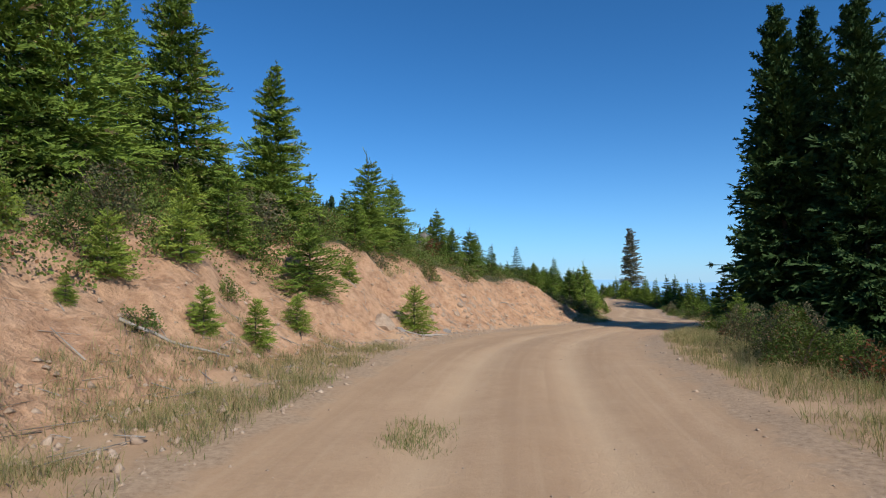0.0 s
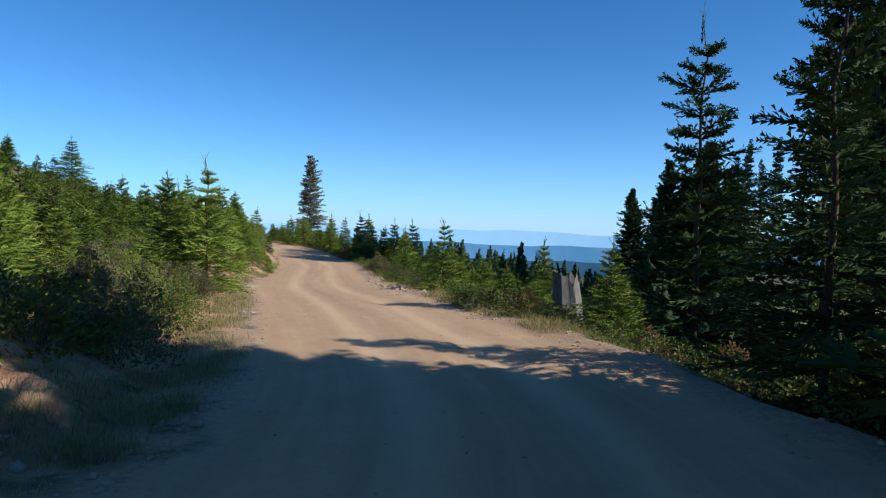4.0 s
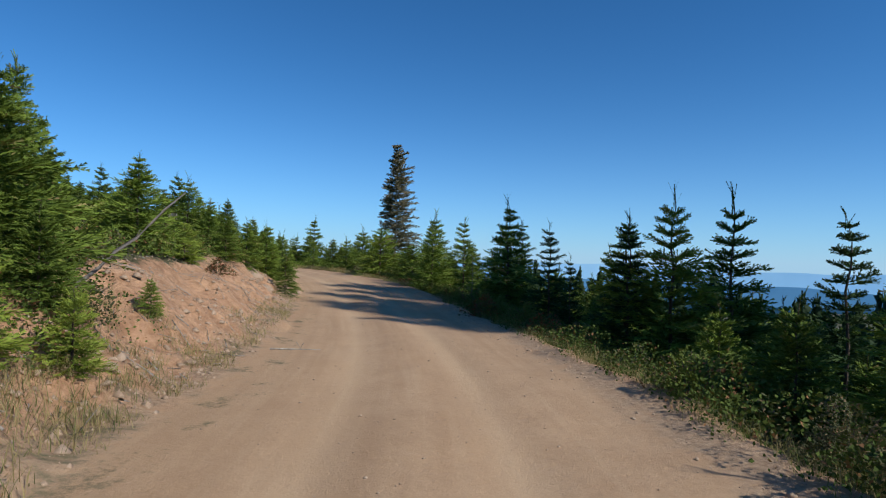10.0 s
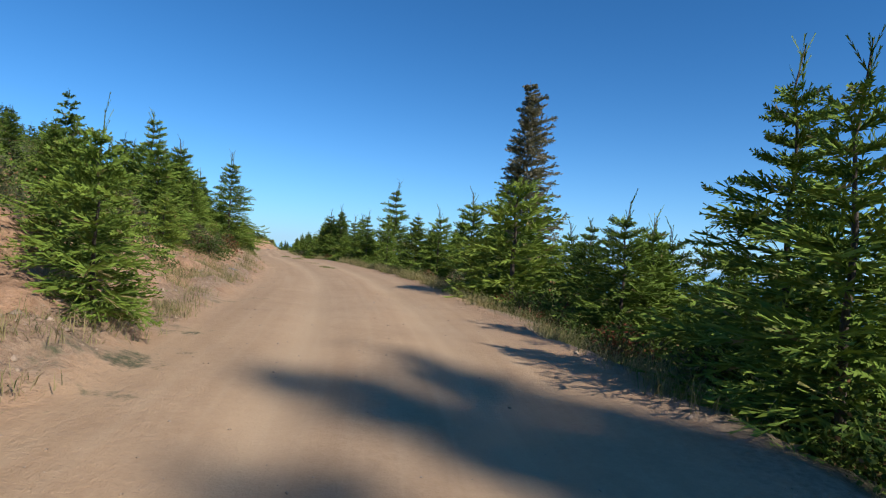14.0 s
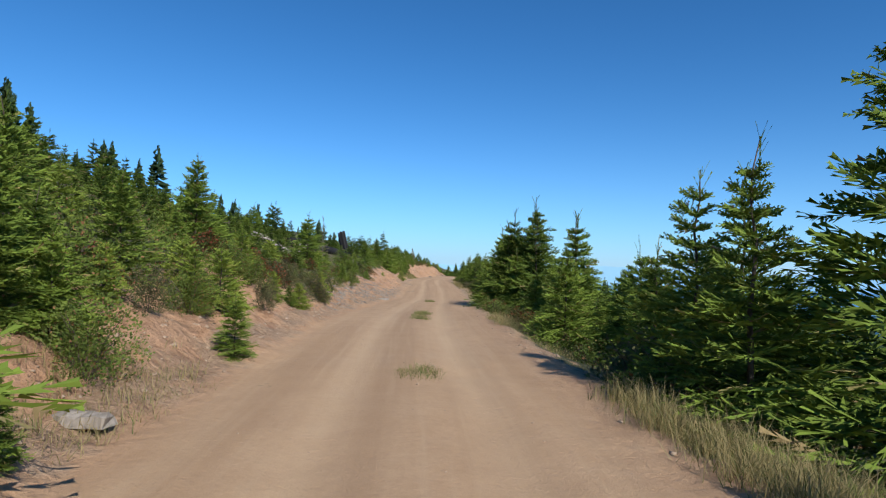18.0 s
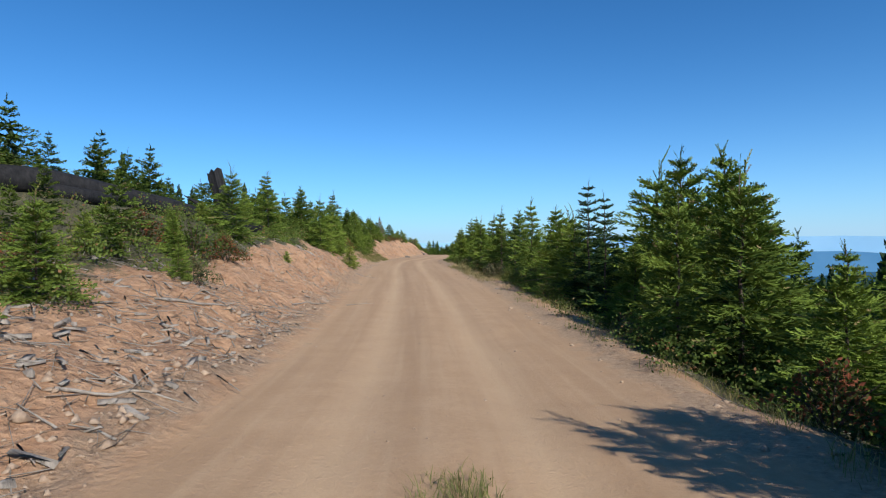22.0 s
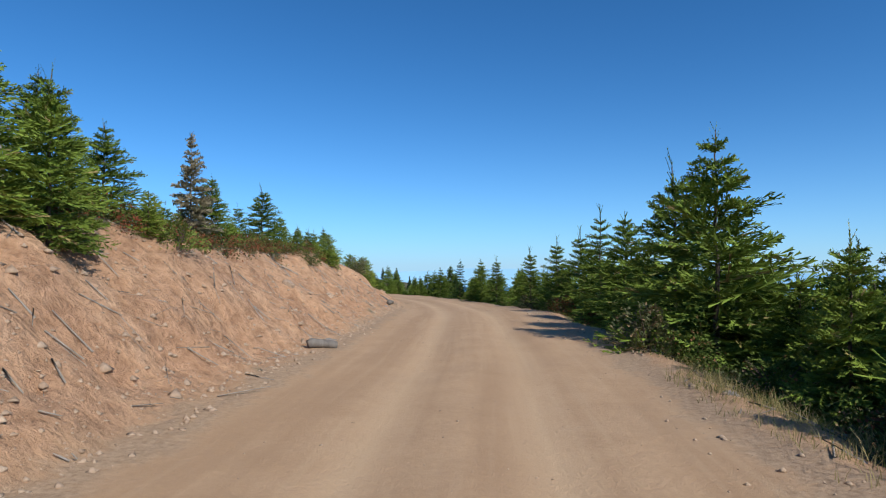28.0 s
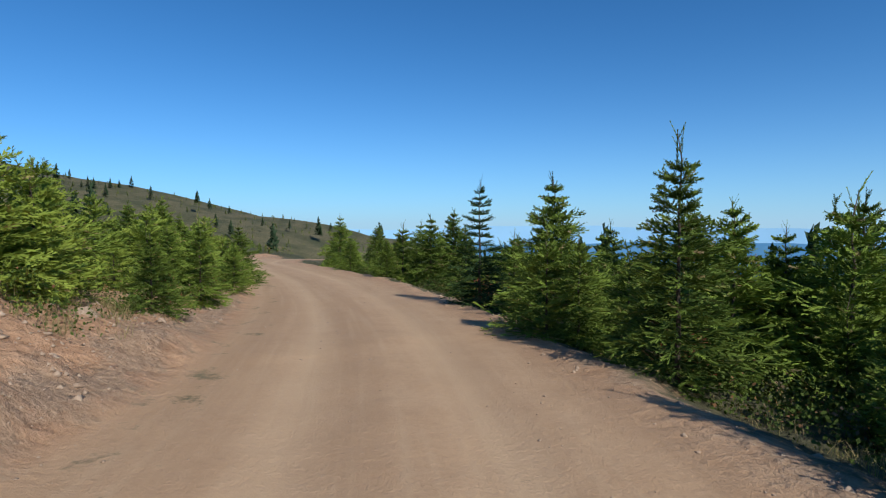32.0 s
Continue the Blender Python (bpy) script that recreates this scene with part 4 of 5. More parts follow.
thicket(0.8, 3.3, -11, -7.2, 14, F, 1.4, 2.4, 0.5)
thicket(33.2, 38, -6.5, -3.5, 26, F + Y, 1.1, 2.4, 0.6)
thicket(15.8, 19.5, -8.5, -4.8, 24, F, 1.5, 3.0, 0.6)
thicket(19, 24, -20, -6.5, 150, L, 0.9, 1.9, 0.5)
thicket(24, 29, -14, -7, 60, L, 1.4, 3.0, 0.5)
thicket(5.2, 10, -14, -7, 70, L, 1.2, 2.6, 0.5)
thicket(10, 16, -14, -7, 60, L, 1.2, 2.6, 0.5)
thicket(26.8, 29, -7.6, -5.2, 10, F, 2.0, 3.4, 0.6)
thicket(25.5, 37, 4.6, 7.5, 34, F, 1.8, 3.4, 0.6)
thicket(26.5, 33.5, 5.2, 7.0, 40, F, 2.0, 3.6, 0.35)
thicket(22.4, 26.5, 4.9, 7, 16, F, 1.8, 3.2, 0.4)
thicket(15.4, 21.2, 4.6, 6.8, 24, F, 1.6, 3.0, 0.4)
thicket(8.2, 11.5, 4.6, 7.5, 16, F, 1.2, 2.2, 0.4)
thicket(25.5, 37, 8, 14, 60, L, 2.0, 3.6, 0.5)
thicket(16.5, 24.5, 4.6, 8, 26, F, 1.6, 3.0, 0.6)
thicket(5.5, 16, 4.8, 9, 26, F, 1.2, 2.4, 0.6)
thicket(5.5, 16, 8, 18, 90, L, 1.4, 3.0, 0.5)
thicket(15.2, 19, -6.5, -4.2, 12, F + Y, 0.9, 2.0, 0.7)


# ---- grass, undergrowth, far woods: what nobody could count ----
def joined(name, verts, tris, mat, label, category, tip_light=None):
    me = bpy.data.meshes.new(name)
    v, f = np.concatenate(verts), np.concatenate(tris)
    me.vertices.add(len(v))
    me.vertices.foreach_set("co", v.astype(np.float32).ravel())
    me.loops.add(3 * len(f))
    me.loops.foreach_set("vertex_index", f.astype(np.int32).ravel())
    me.polygons.add(len(f))
    me.polygons.foreach_set("loop_start", np.arange(0, 3 * len(f), 3, dtype=np.int32))
    me.materials.append(mat)
    me.update(calc_edges=True)
    if tip_light is not None:
        me.attributes.new("tip_light", "FLOAT", "POINT").data.foreach_set("value", np.concatenate(tip_light).astype(np.float32))
    tagged(new(name, me), label, category, kind="stuff")


dice = np.random.default_rng(5)


def scattered(u0, u1, d0, d1, n):
    u, d = dice.uniform(u0, u1, n), dice.uniform(d0, d1, n)
    return u, d, ground(u, d)


def grass(spots, blades, reach):
    """Tufts of bent blades; spots are x, y, z rows with a height each."""
    verts, tris, k = [], [], 0
    for p, h in spots:
        n = len(p)
        for _ in range(blades):
            a, tilt = dice.uniform(0, 6.28, n), dice.uniform(0.1, 0.9, n)
            b = dice.uniform(0, 6.28, n)
            root = p + np.stack([np.cos(b), np.sin(b), 0 * b], 1) * (reach * np.sqrt(dice.random(n)))[:, None]
            root[:, 2] -= 0.03
            l = h * dice.uniform(0.3, 1.0, n)
            way = np.stack([np.cos(a) * tilt, np.sin(a) * tilt, 1 - 0.3 * tilt], 1) * l[:, None]
            w = np.stack([-np.sin(a), np.cos(a), 0 * a], 1) * (0.0018 + 0.0026 * dice.random(n))[:, None]
            mid = root + way * 0.55
            tip = root + way + np.stack([np.cos(a), np.sin(a), -0.4 + 0 * a], 1) * (0.35 * tilt * l)[:, None]
            verts.append(np.stack([root - w, root + w, mid - w * 0.8, mid + w * 0.8, tip], 1).reshape(-1, 3))
            i = k + 5 * np.arange(n)[:, None]
            tris.append(np.concatenate([i + [0, 1, 3], i + [0, 3, 2], i + [2, 3, 4]]))
            k += 5 * n
    return verts, tris


def tufts(*zones):
    out = []
    for u0, u1, d0, d1, n, h in zones:
        u, d, p = scattered(u0, u1, d0, d1, n)
        keep = rough(p[:, 0], p[:, 1], 1.4, 4) > -0.25
        out.append((p[keep], dice.uniform(0.6, 1.3, keep.sum()) * h))
    return out


joined("dry_grass", *grass(tufts((16.6, 18.9, 2.5, 3.7, 2000, 0.5), (20.0, 20.5, 2.6, 3.6, 200, 0.4), (14.8, 19, -6.2, -2.7, 1300, 0.26), (5, 9.6, -6.2, -3.0, 1500, 0.28), (27.4, 29.2, 3.0, 4.0, 200, 0.3), (25.3, 25.9, 2.9, 4.2, 260, 0.45), (15.8, 19, 2.35, 3.9, 700, 0.44), (9.4, 10.7, -4.4, -2.6, 420, 0.3), (24.6, 26, 2.7, 4.4, 420, 0.34), (3.3, 4.6, 3.2, 5.5, 350, 0.35), (6.1, 7.5, 2.5, 4.5, 1100, 0.34), (10.3, 11.6, -4.4, -2.8, 300, 0.34), (26.6, 28.4, -4.6, -3.0, 420, 0.34), (-2.5, 1.5, -5.6, -3.0, 3800, 0.3), (-1.5, 3.0, 3.2, 7.5, 4200, 0.36), (2.3, 3.7, 3.4, 6.2, 1300, 0.34), (2.0, 4.4, -9.5, -6.0, 700, 0.3), (4.5, 9, -3.9, -2.9, 500, 0.28), (9, 15, -3.4, -2.7, 380, 0.25), (14.6, 19, -3.6, -2.5, 420, 0.26),
                                   (10, 14.5, 3.1, 5, 500, 0.35), (14.8, 18.9, 2.6, 5.0, 1400, 0.42), (19, 28, 2.9, 4.6, 800, 0.28), (28, 36, 3.3, 4.6, 350, 0.25), (33.2, 40, -5, -3, 500, 0.3), (3, 42, -24, -6.5, 2600, 0.28)), 22, 0.22),
       STRAW, "dry yellow grass in tufts along the verges", "grass")
joined("green_grass", *grass(tufts((-2, 1.0, -5.2, -2.9, 900, 0.24), (-1.5, 3.5, 3.6, 8, 1300, 0.36), (5.5, 9, 3.0, 6, 800, 0.33), (9, 16, 3.1, 5.5, 700, 0.35), (4.5, 9.5, -4.8, -3.0, 600, 0.28), (15, 24, 2.9, 5.2, 700, 0.3), (22, 34, 3.4, 6, 600, 0.25), (26.7, 28.3, -4.0, -3.0, 620, 0.36), (33.2, 40, -6, -3.2, 500, 0.35), (3, 42, -16, -6, 1500, 0.3),
                                     (17.55, 17.68, 0.0, 0.5, 40, 0.13), (18.98, 19.1, -0.1, 0.35, 40, 0.15), (20.2, 20.45, 0.0, 0.4, 70, 0.17), (20.55, 20.75, 0.05, 0.45, 60, 0.2), (22.3, 22.45, -0.05, 0.3, 45, 0.19), (0.6, 0.72, -1.3, -0.75, 60, 0.14), (18.0, 18.15, -0.1, 0.2, 12, 0.12)), 22, 0.18),
       GREEN_GRASS, "green and yellowing grass tufts on verges and between the wheel tracks", "grass")


def undergrowth(zones, leaves, size, radius, high):
    verts, tris, k = [], [], 0
    for u0, u1, d0, d1, n in zones:
        u, d, p = scattered(u0, u1, d0, d1, n)
        r, h = radius * dice.uniform(0.6, 1.4, n), high * dice.uniform(0.5, 1.4, n)
        for _ in range(leaves):
            a, f = dice.uniform(0, 6.28, n), dice.random(n)
            q = r * np.sqrt(dice.random(n)) * np.sqrt(1.02 - f * f)
            c = p + np.stack([q * np.cos(a), q * np.sin(a), f * h], 1)
            e = dice.normal(size=(n, 3)) + np.stack([np.cos(a), np.sin(a), 0.6 + 0 * a], 1)
            e /= np.linalg.norm(e, axis=1, keepdims=True)
            w = np.cross(e, dice.normal(size=(n, 3)))
            w /= np.linalg.norm(w, axis=1, keepdims=True)
            l = size * dice.uniform(0.6, 1.4, n)[:, None]
            verts.append(np.stack([c, c + e * l * 0.5 + w * l * 0.35, c + e * l, c + e * l * 0.5 - w * l * 0.35], 1).reshape(-1, 3))
            i = k + 4 * np.arange(n)[:, None]
            tris.append(np.concatenate([i + [0, 1, 2], i + [0, 2, 3]]))
            k += 4 * n
    return verts, tris


joined("undergrowth", *undergrowth(((36, 46, -30, -4.5, 420), (17, 20, -8, -4.4, 160), (-1, 3.4, -16, -7.4, 420), (0.3, 3.2, -9.5, -6.6, 300), (2.2, 4.4, -9.5, -6.2, 150), (4.5, 16, -8.5, -5.2, 420), (15.5, 27, -9, -5.4, 420), (26.5, 36, -9, -6.0, 260), (4.8, 10, 5, 9, 240), (10, 16, 5, 9, 300), (16, 24, 5, 9, 240), (24, 36, 5, 9, 320), (24.6, 25.6, -6.4, -4.9, 30), (-2, 5, -22, -8.2, 480), (4, 16, -20, -5.6, 760), (15, 23, -24, -5.8, 900), (23, 42, -22, -6.2, 760), (4.8, 12, 4.2, 14, 520), (12, 24, 4.0, 12, 620), (24, 42, 4.2, 12, 620), (-3, 4, 5.5, 14, 260)), 88, 0.062, 0.4, 0.5),
       SHRUB, "low green brush covering the slopes", "undergrowth")
joined("verge_brush", *undergrowth(((6.2, 7.6, 2.6, 4.2, 50), (4.8, 10, 3.3, 5.4, 190), (10, 16, 3.2, 5.4, 260), (16, 19.4, 4.1, 5.6, 50), (19.4, 24, 3.2, 5.4, 130), (9.5, 10.6, -4.8, -3.3, 40), (24, 36, 3.7, 5.4, 260), (10.3, 11.5, -5.6, -3.6, 50), (26.7, 28.1, -4.9, -3.5, 50), (5.5, 10, -6, -3.9, 90), (15, 20, -6, -3.6, 80), (33, 38, -5.5, -3.2, 90), (3.3, 4.6, 4, 6.5, 60)), 170, 0.045, 0.42, 0.5),
       SHRUB, "leafy green brush at the edges of the road", "undergrowth")
joined("dusty_undergrowth", *undergrowth(((-2, 5, -20, -6.2, 260), (4, 16, -18, -4.8, 300), (15, 24, -20, -5, 320), (24, 40, -18, -5.5, 320), (5, 24, 3.4, 8, 360), (24, 40, 3.7, 8, 220)), 110, 0.042, 0.32, 0.38),
       SHRUB_GREY, "dusty grey-green brush on the bank and verges", "undergrowth")
joined("red_undergrowth", *undergrowth(((28.4, 31.2, -7.0, -5.5, 260), (27.8, 32.5, -8.5, -5.8, 200), (20.5, 22.5, -8, -6, 40), (15.7, 16.2, 3.0, 4.0, 14), (0, 4, -9, -6.5, 40)), 80, 0.045, 0.32, 0.34),
       SHRUB_RED, "red-tinged low brush along the top of the bank", "undergrowth")


def woods(zones, h0, h1):
    """Far firs, each a ragged stack of bough rings."""
    verts, tris, k = [], [], 0
    for u0, u1, d0, d1, n in zones:
        u, d, p = scattered(u0, u1, d0, d1, n)
        h = dice.uniform(h0, h1, n) * dice.uniform(0.7, 1.2, n)
        for ring in range(15):
            f = ring / 15
            for b in range(8):
                a = dice.uniform(0, 6.28, n)
                r = 0.3 * h * (1 - f) ** 0.8 * dice.uniform(0.7, 1.2, n)
                z = p[:, 2] + h * (0.05 + f * 0.95) + 0.03 * h * dice.normal(size=n)
                out = np.stack([np.cos(a), np.sin(a), 0 * a], 1)
                side = np.stack([-np.sin(a), np.cos(a), 0 * a], 1)
                c = np.stack([p[:, 0], p[:, 1], z], 1)
                lift = np.stack([0 * a, 0 * a, 0.16 * h * (0.4 + f)], 1)
                e = c + out * r[:, None] + lift * dice.uniform(-0.3, 0.7, n)[:, None]
                m = (c + e) / 2
                verts.append(np.stack([c + lift * 0.5, m + side * (0.26 * r)[:, None], e, m - side * (0.26 * r)[:, None] - lift * 0.25], 1).reshape(-1, 3))
                i = k + 4 * np.arange(n)[:, None]
                tris.append(np.concatenate([i + [0, 1, 2], i + [0, 2, 3]]))
                k += 4 * n
    return verts, tris


joined("far_woods", *woods(((-4, 42, 17, 60, 2000), (-6, 46, 55, 200, 1600), (4, 44, -75, -24, 750), (-4, 8, -60, -18, 120)), 2.2, 5.0), FIR_FAR, "young fir woods spread over the slopes below and above the road", "woods")
joined("ridge_brush", *woods(((43, 70, -150, 10, 900), (36, 46, -60, -12, 500)), 0.7, 1.7), SHRUB, "low brush over the distant open ridge", "undergrowth")
joined("ridge_woods", *woods(((46, 70, -140, 10, 110), (42, 60, 5, 60, 90)), 3, 6), FIR_FAR, "scattered firs on the distant ridge", "woods")


def slope_firs():
    verts, tris, tips, k = [], [], [], 0
    for kind, u, d, h in WOODED:
        proto, own = PROTOS[kind]
        me = [c for c in proto.children if c.name.startswith("crown")][0].data
        v = np.empty(3 * len(me.vertices))
        me.vertices.foreach_get("co", v)
        f = np.empty(3 * len(me.polygons), dtype=int)
        me.polygons.foreach_get("vertices", f)
        v, f = v.reshape(-1, 3) * (h / own), f.reshape(-1, 3)
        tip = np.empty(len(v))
        me.attributes["tip_light"].data.foreach_get("value", tip)
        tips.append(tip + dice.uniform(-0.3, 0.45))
        a = dice.uniform(0, 6.28)
        v = np.stack([v[:, 0] * np.cos(a) - v[:, 1] * np.sin(a), v[:, 0] * np.sin(a) + v[:, 1] * np.cos(a), v[:, 2]], 1) + ground(u, d)
        verts.append(v)
        tris.append(f + k)
        k += len(v)
    joined("slope_firs", verts, tris, FIR, "young green firs spread over the slopes", "woods", tips)


slope_firs()

# ---- stones and wood ----
def stones(zones, lo, hi):
    base = np.array([[1, 0, 0], [0, 1, 0], [-1, 0, 0], [0, -1, 0], [0, 0, 1], [0, 0, -0.6]], float)
    face = np.array([[0, 1, 4], [1, 2, 4], [2, 3, 4], [3, 0, 4], [1, 0, 5], [2, 1, 5], [3, 2, 5], [0, 3, 5]])
    verts, tris, k = [], [], 0
    for u0, u1, d0, d1, n in zones:
        u, d, p = scattered(u0, u1, d0, d1, n)
        s = lo * (hi / lo) ** (dice.random(n) ** 2.2)
        shape = base[None] * dice.uniform(0.6, 1.3, (n, 6, 1)) * s[:, None, None] + dice.normal(size=(n, 6, 3)) * (0.16 * s)[:, None, None]
        shape[..., 2] *= 0.7
        a = dice.uniform(0, 6.28, n)
        x, y = shape[..., 0].copy(), shape[..., 1].copy()
        shape[..., 0], shape[..., 1] = x * np.cos(a)[:, None] - y * np.sin(a)[:, None], x * np.sin(a)[:, None] + y * np.cos(a)[:, None]
        verts.append((shape + p[:, None]).reshape(-1, 3))
        tris.append((face[None] + k + 6 * np.arange(n)[:, None, None]).reshape(-1, 3))
        k += 6 * n
    return verts, tris


joined("loose_stones", *stones(((-2, 36, -4.6, -2.5, 4500), (-2, 36, -3.7, -2.7, 5000), (20, 36, -4.2, -2.8, 4000), (0.5, 4, -6.2, -3.2, 900), (6.4, 9, 1.9, 4.2, 900), (8, 14.5, -5.4, -2.6, 700), (19.5, 24.5, -6, -2.6, 900), (26, 31, -6, -3, 1300), (-2, 36, 2.2, 4.0, 2200), (-2, 36, 2.2, 3.2, 900)), 0.012, 0.07),
       ROCK, "loose tan stones and gravel on the road and bank", "gravel")
joined("road_gravel", *stones(((-2, 36, -2.5, 2.5, 5200),), 0.007, 0.026), ROCK, "fine gravel scattered over the road", "gravel")
joined("bank_rubble", *stones(((0.5, 5, -6.5, -3.4, 520), (8.8, 15, -5.6, -2.8, 420), (7.3, 9.4, 2.6, 4.4, 260), (20.5, 26, -6, -2.8, 420), (27, 33, -6, -3.4, 560), (0.5, 4.5, -5.5, -3.2, 500), (9, 14.6, -4.2, -2.7, 500), (20, 24.6, -5, -2.7, 500)), 0.04, 0.11),
       ROCK, "angular tan rubble on the cut bank", "rubble")

for i in range(3):
    register("rock%d" % i, tagged(new("rock", rock_mesh("rock", (ROCK, ROCK_GREY, ROCK)[i], 3 + i, (0.7, 0.55, 0.8)[i])), "pale angular rock lying on the bank", "rock", "rocks on the bank"), 1.0)


def rocks(*spots):
    for u, d, s in spots:
        place("rock%d" % rnd.randrange(3), u, d, s, sink=0.25)


for _i in range(34):
    place("rock%d" % (2 * (_i % 2)), 2.2 + 1.1 * rnd.random(), -4.9 + 1.3 * rnd.random() ** 1.5, rnd.uniform(0.07, 0.16), sink=0.2)
for _i in range(44):
    place("rock%d" % (2 * (_i % 2)), 7.6 + 1.4 * rnd.random(), 2.5 + 0.9 * rnd.random(), rnd.uniform(0.05, 0.17), sink=0.15)
rocks((1.85, -4.7, 0.5), (1.9, -4.35, 0.3), (2.78, -4.75, 0.16), (2.9, -4.95, 0.15), (14.26, -2.55, 0.24), (10.34, -4.3, 0.45), (8.44, -0.5, 0.14), (2.3, -4.0, 0.22), (3.3, -5.0, 0.2), (3.5, -4.4, 0.15), (10.75, -4.9, 0.4), (10.3, -4.9, 0.3), (9.55, -3.6, 0.3), (9.3, -3.5, 0.22), (14.2, -3.0, 0.28), (13.9, -4.2, 0.5), (13.7, -3.6, 0.3), (13.4, -3.2, 0.2), (14.5, -3.6, 0.2),
      (8.6, 3.3, 0.2), (8.2, 3.4, 0.24), (7.9, 3.5, 0.2), (8.8, 3.6, 0.16), (20.7, -2.8, 0.16), (23.9, -2.9, 0.2), (24.3, 2.8, 0.12), (29.7, -3.2, 0.2), (29.9, -4.6, 0.22), (30.9, -3.6, 0.2), (31.5, -3.3, 0.2), (30.4, -4.4, 0.18), (16.4, -3.0, 0.18), (29.0, 3.4, 0.2), (33.4, -3.7, 0.2))


def log_thing(name, label, category, a, b, r0, r1, mat, bend=0.06, snags=2, lift=0.0):
    """A log or branch from one station and side to another, lying on the ground."""
    t = thing(name, label, category)
    own = random.Random(round(a[0] * 100 + b[1] * 7))
    n = 7
    pts = []
    for k in range(n + 1):
        f = k / n
        g = ground(a[0] + (b[0] - a[0]) * f, a[1] + (b[1] - a[1]) * f)
        pts.append(Vector(g) + Vector((own.uniform(-bend, bend), own.uniform(-bend, bend), 0)))
    for k in range(n + 1):
        f = k / n
        straight = pts[0].lerp(pts[-1], f)
        pts[k].z = max(pts[k].z, straight.z) * 0.7 + pts[k].z * 0.3 + (r0 + (r1 - r0) * f) * 0.7 + lift * f
    t.location = pts[0]
    s = Shape()
    s.tube([p - pts[0] for p in pts], [r0 + (r1 - r0) * k / n for k in range(n + 1)], 9, True, 0.12, own)
    part("stem", mesh_from("stem", s.v, s.f, mat, False), t)
    for k in range(snags):
        f = own.randrange(2, n)
        q = pts[f] - pts[0]
        e = q + Vector((own.uniform(-1, 1), own.uniform(-1, 1), own.uniform(0.2, 0.9))) * (4 * r0 + 0.12)
        w = Shape()
        w.tube([q, q.lerp(e, 0.5) + Vector((0, 0, 0.02)), e], [r1 * 0.7, r1 * 0.5, 0.008], 6)
        part("limb", mesh_from("limb", w.v, w.f, mat, False), t)
    return t


def stump_thing(label, u, d, height, radius, mat, roots=5, lean=0.0, jag=0.35, hollow=False):
    t = thing("stump", label, "stump")
    g = Vector(ground(u, d))
    t.location = g
    own = random.Random(round(u * 50 + d * 9))
    s, sides = Shape(), 14
    rings = [(-0.15, 1.35), (0.1, 1.2), (0.35 * height, 1.0), (0.7 * height, 0.93), (height, 0.85)]
    flute = [1 + 0.16 * math.sin(3 * k + u) + own.uniform(-0.1, 0.1) for k in range(sides)]
    top = [own.uniform(-jag, 0.1) * height for _ in range(sides)]
    for i, (z, r) in enumerate(rings):
        for k in range(sides):
            a = 6.2832 * k / sides
            s.v.append(Vector((math.cos(a) * radius * r * flute[k] + lean * z, math.sin(a) * radius * r * flute[k], z + (top[k] if i == 4 else 0))))
    for i in range(4):
        for k in range(sides):
            s.f.append((i * sides + k, i * sides + (k + 1) % sides, (i + 1) * sides + (k + 1) % sides, (i + 1) * sides + k))
    low = len(s.v)
    for k in range(sides):
        p = s.v[4 * sides + k]
        s.v.append(Vector((p.x * 0.55 + 0.45 * lean * height, p.y * 0.55, height * (0.35 if hollow else 0.75))))
        s.f.append((4 * sides + k, 4 * sides + (k + 1) % sides, low + (k + 1) % sides, low + k))
    s.f.append(tuple(range(low, low + sides)))
    part("trunk", mesh_from("stump_trunk", s.v, s.f, mat), t)
    for k in range(roots):
        a = 6.2832 * k / roots + own.uniform(-0.4, 0.4)
        o = Vector((math.cos(a), math.sin(a), 0))
        w = Shape()
        far = o * radius * own.uniform(1.9, 2.8)
        w.tube([o * radius * 0.6 + Vector((0, 0, 0.28)), o * radius * 1.3 + Vector((0, 0, 0.1)), far + Vector((0, 0, -0.12))], [radius * 0.3, radius * 0.22, 0.03], 7)
        part("root", mesh_from("root", w.v, w.f, mat, False), t)
    return t


def slab_thing(label, u, d, long, broad, thick, turn):
    """A split grey plank of rotten wood with ragged ends, lying on the bank."""
    own = random.Random(round(u * 40))
    s, n = Shape(), 9
    for k in range(n + 1):
        f = k / n - 0.5
        for y, z in ((-0.5, 0.0), (-0.42, 1.0), (0.1, 1.15), (0.45, 0.8), (0.5, 0.0)):
            end = 1 + 0.08 * own.uniform(-1, 1)
            s.v.append(Vector((f * long * end, y * broad * (1 - 0.7 * abs(f)) + 0.01 * own.uniform(-1, 1), z * thick * own.uniform(0.75, 1.1))))
    for k in range(n):
        s.f += [(5 * k + j, 5 * k + 5 + j, 5 * k + 6 + j, 5 * k + 1 + j) for j in range(4)]
    s.f += [(0, 1, 2, 3, 4), tuple(5 * n + j for j in (4, 3, 2, 1, 0))]
    ob = tagged(new("wood_slab", mesh_from("wood_slab", s.v, s.f, WEATHERED)), label, "debris")
    g = ground(u, d)
    ob.matrix_world = pose(g[0], g[1], g[2] - 0.045, 0, 0, turn)


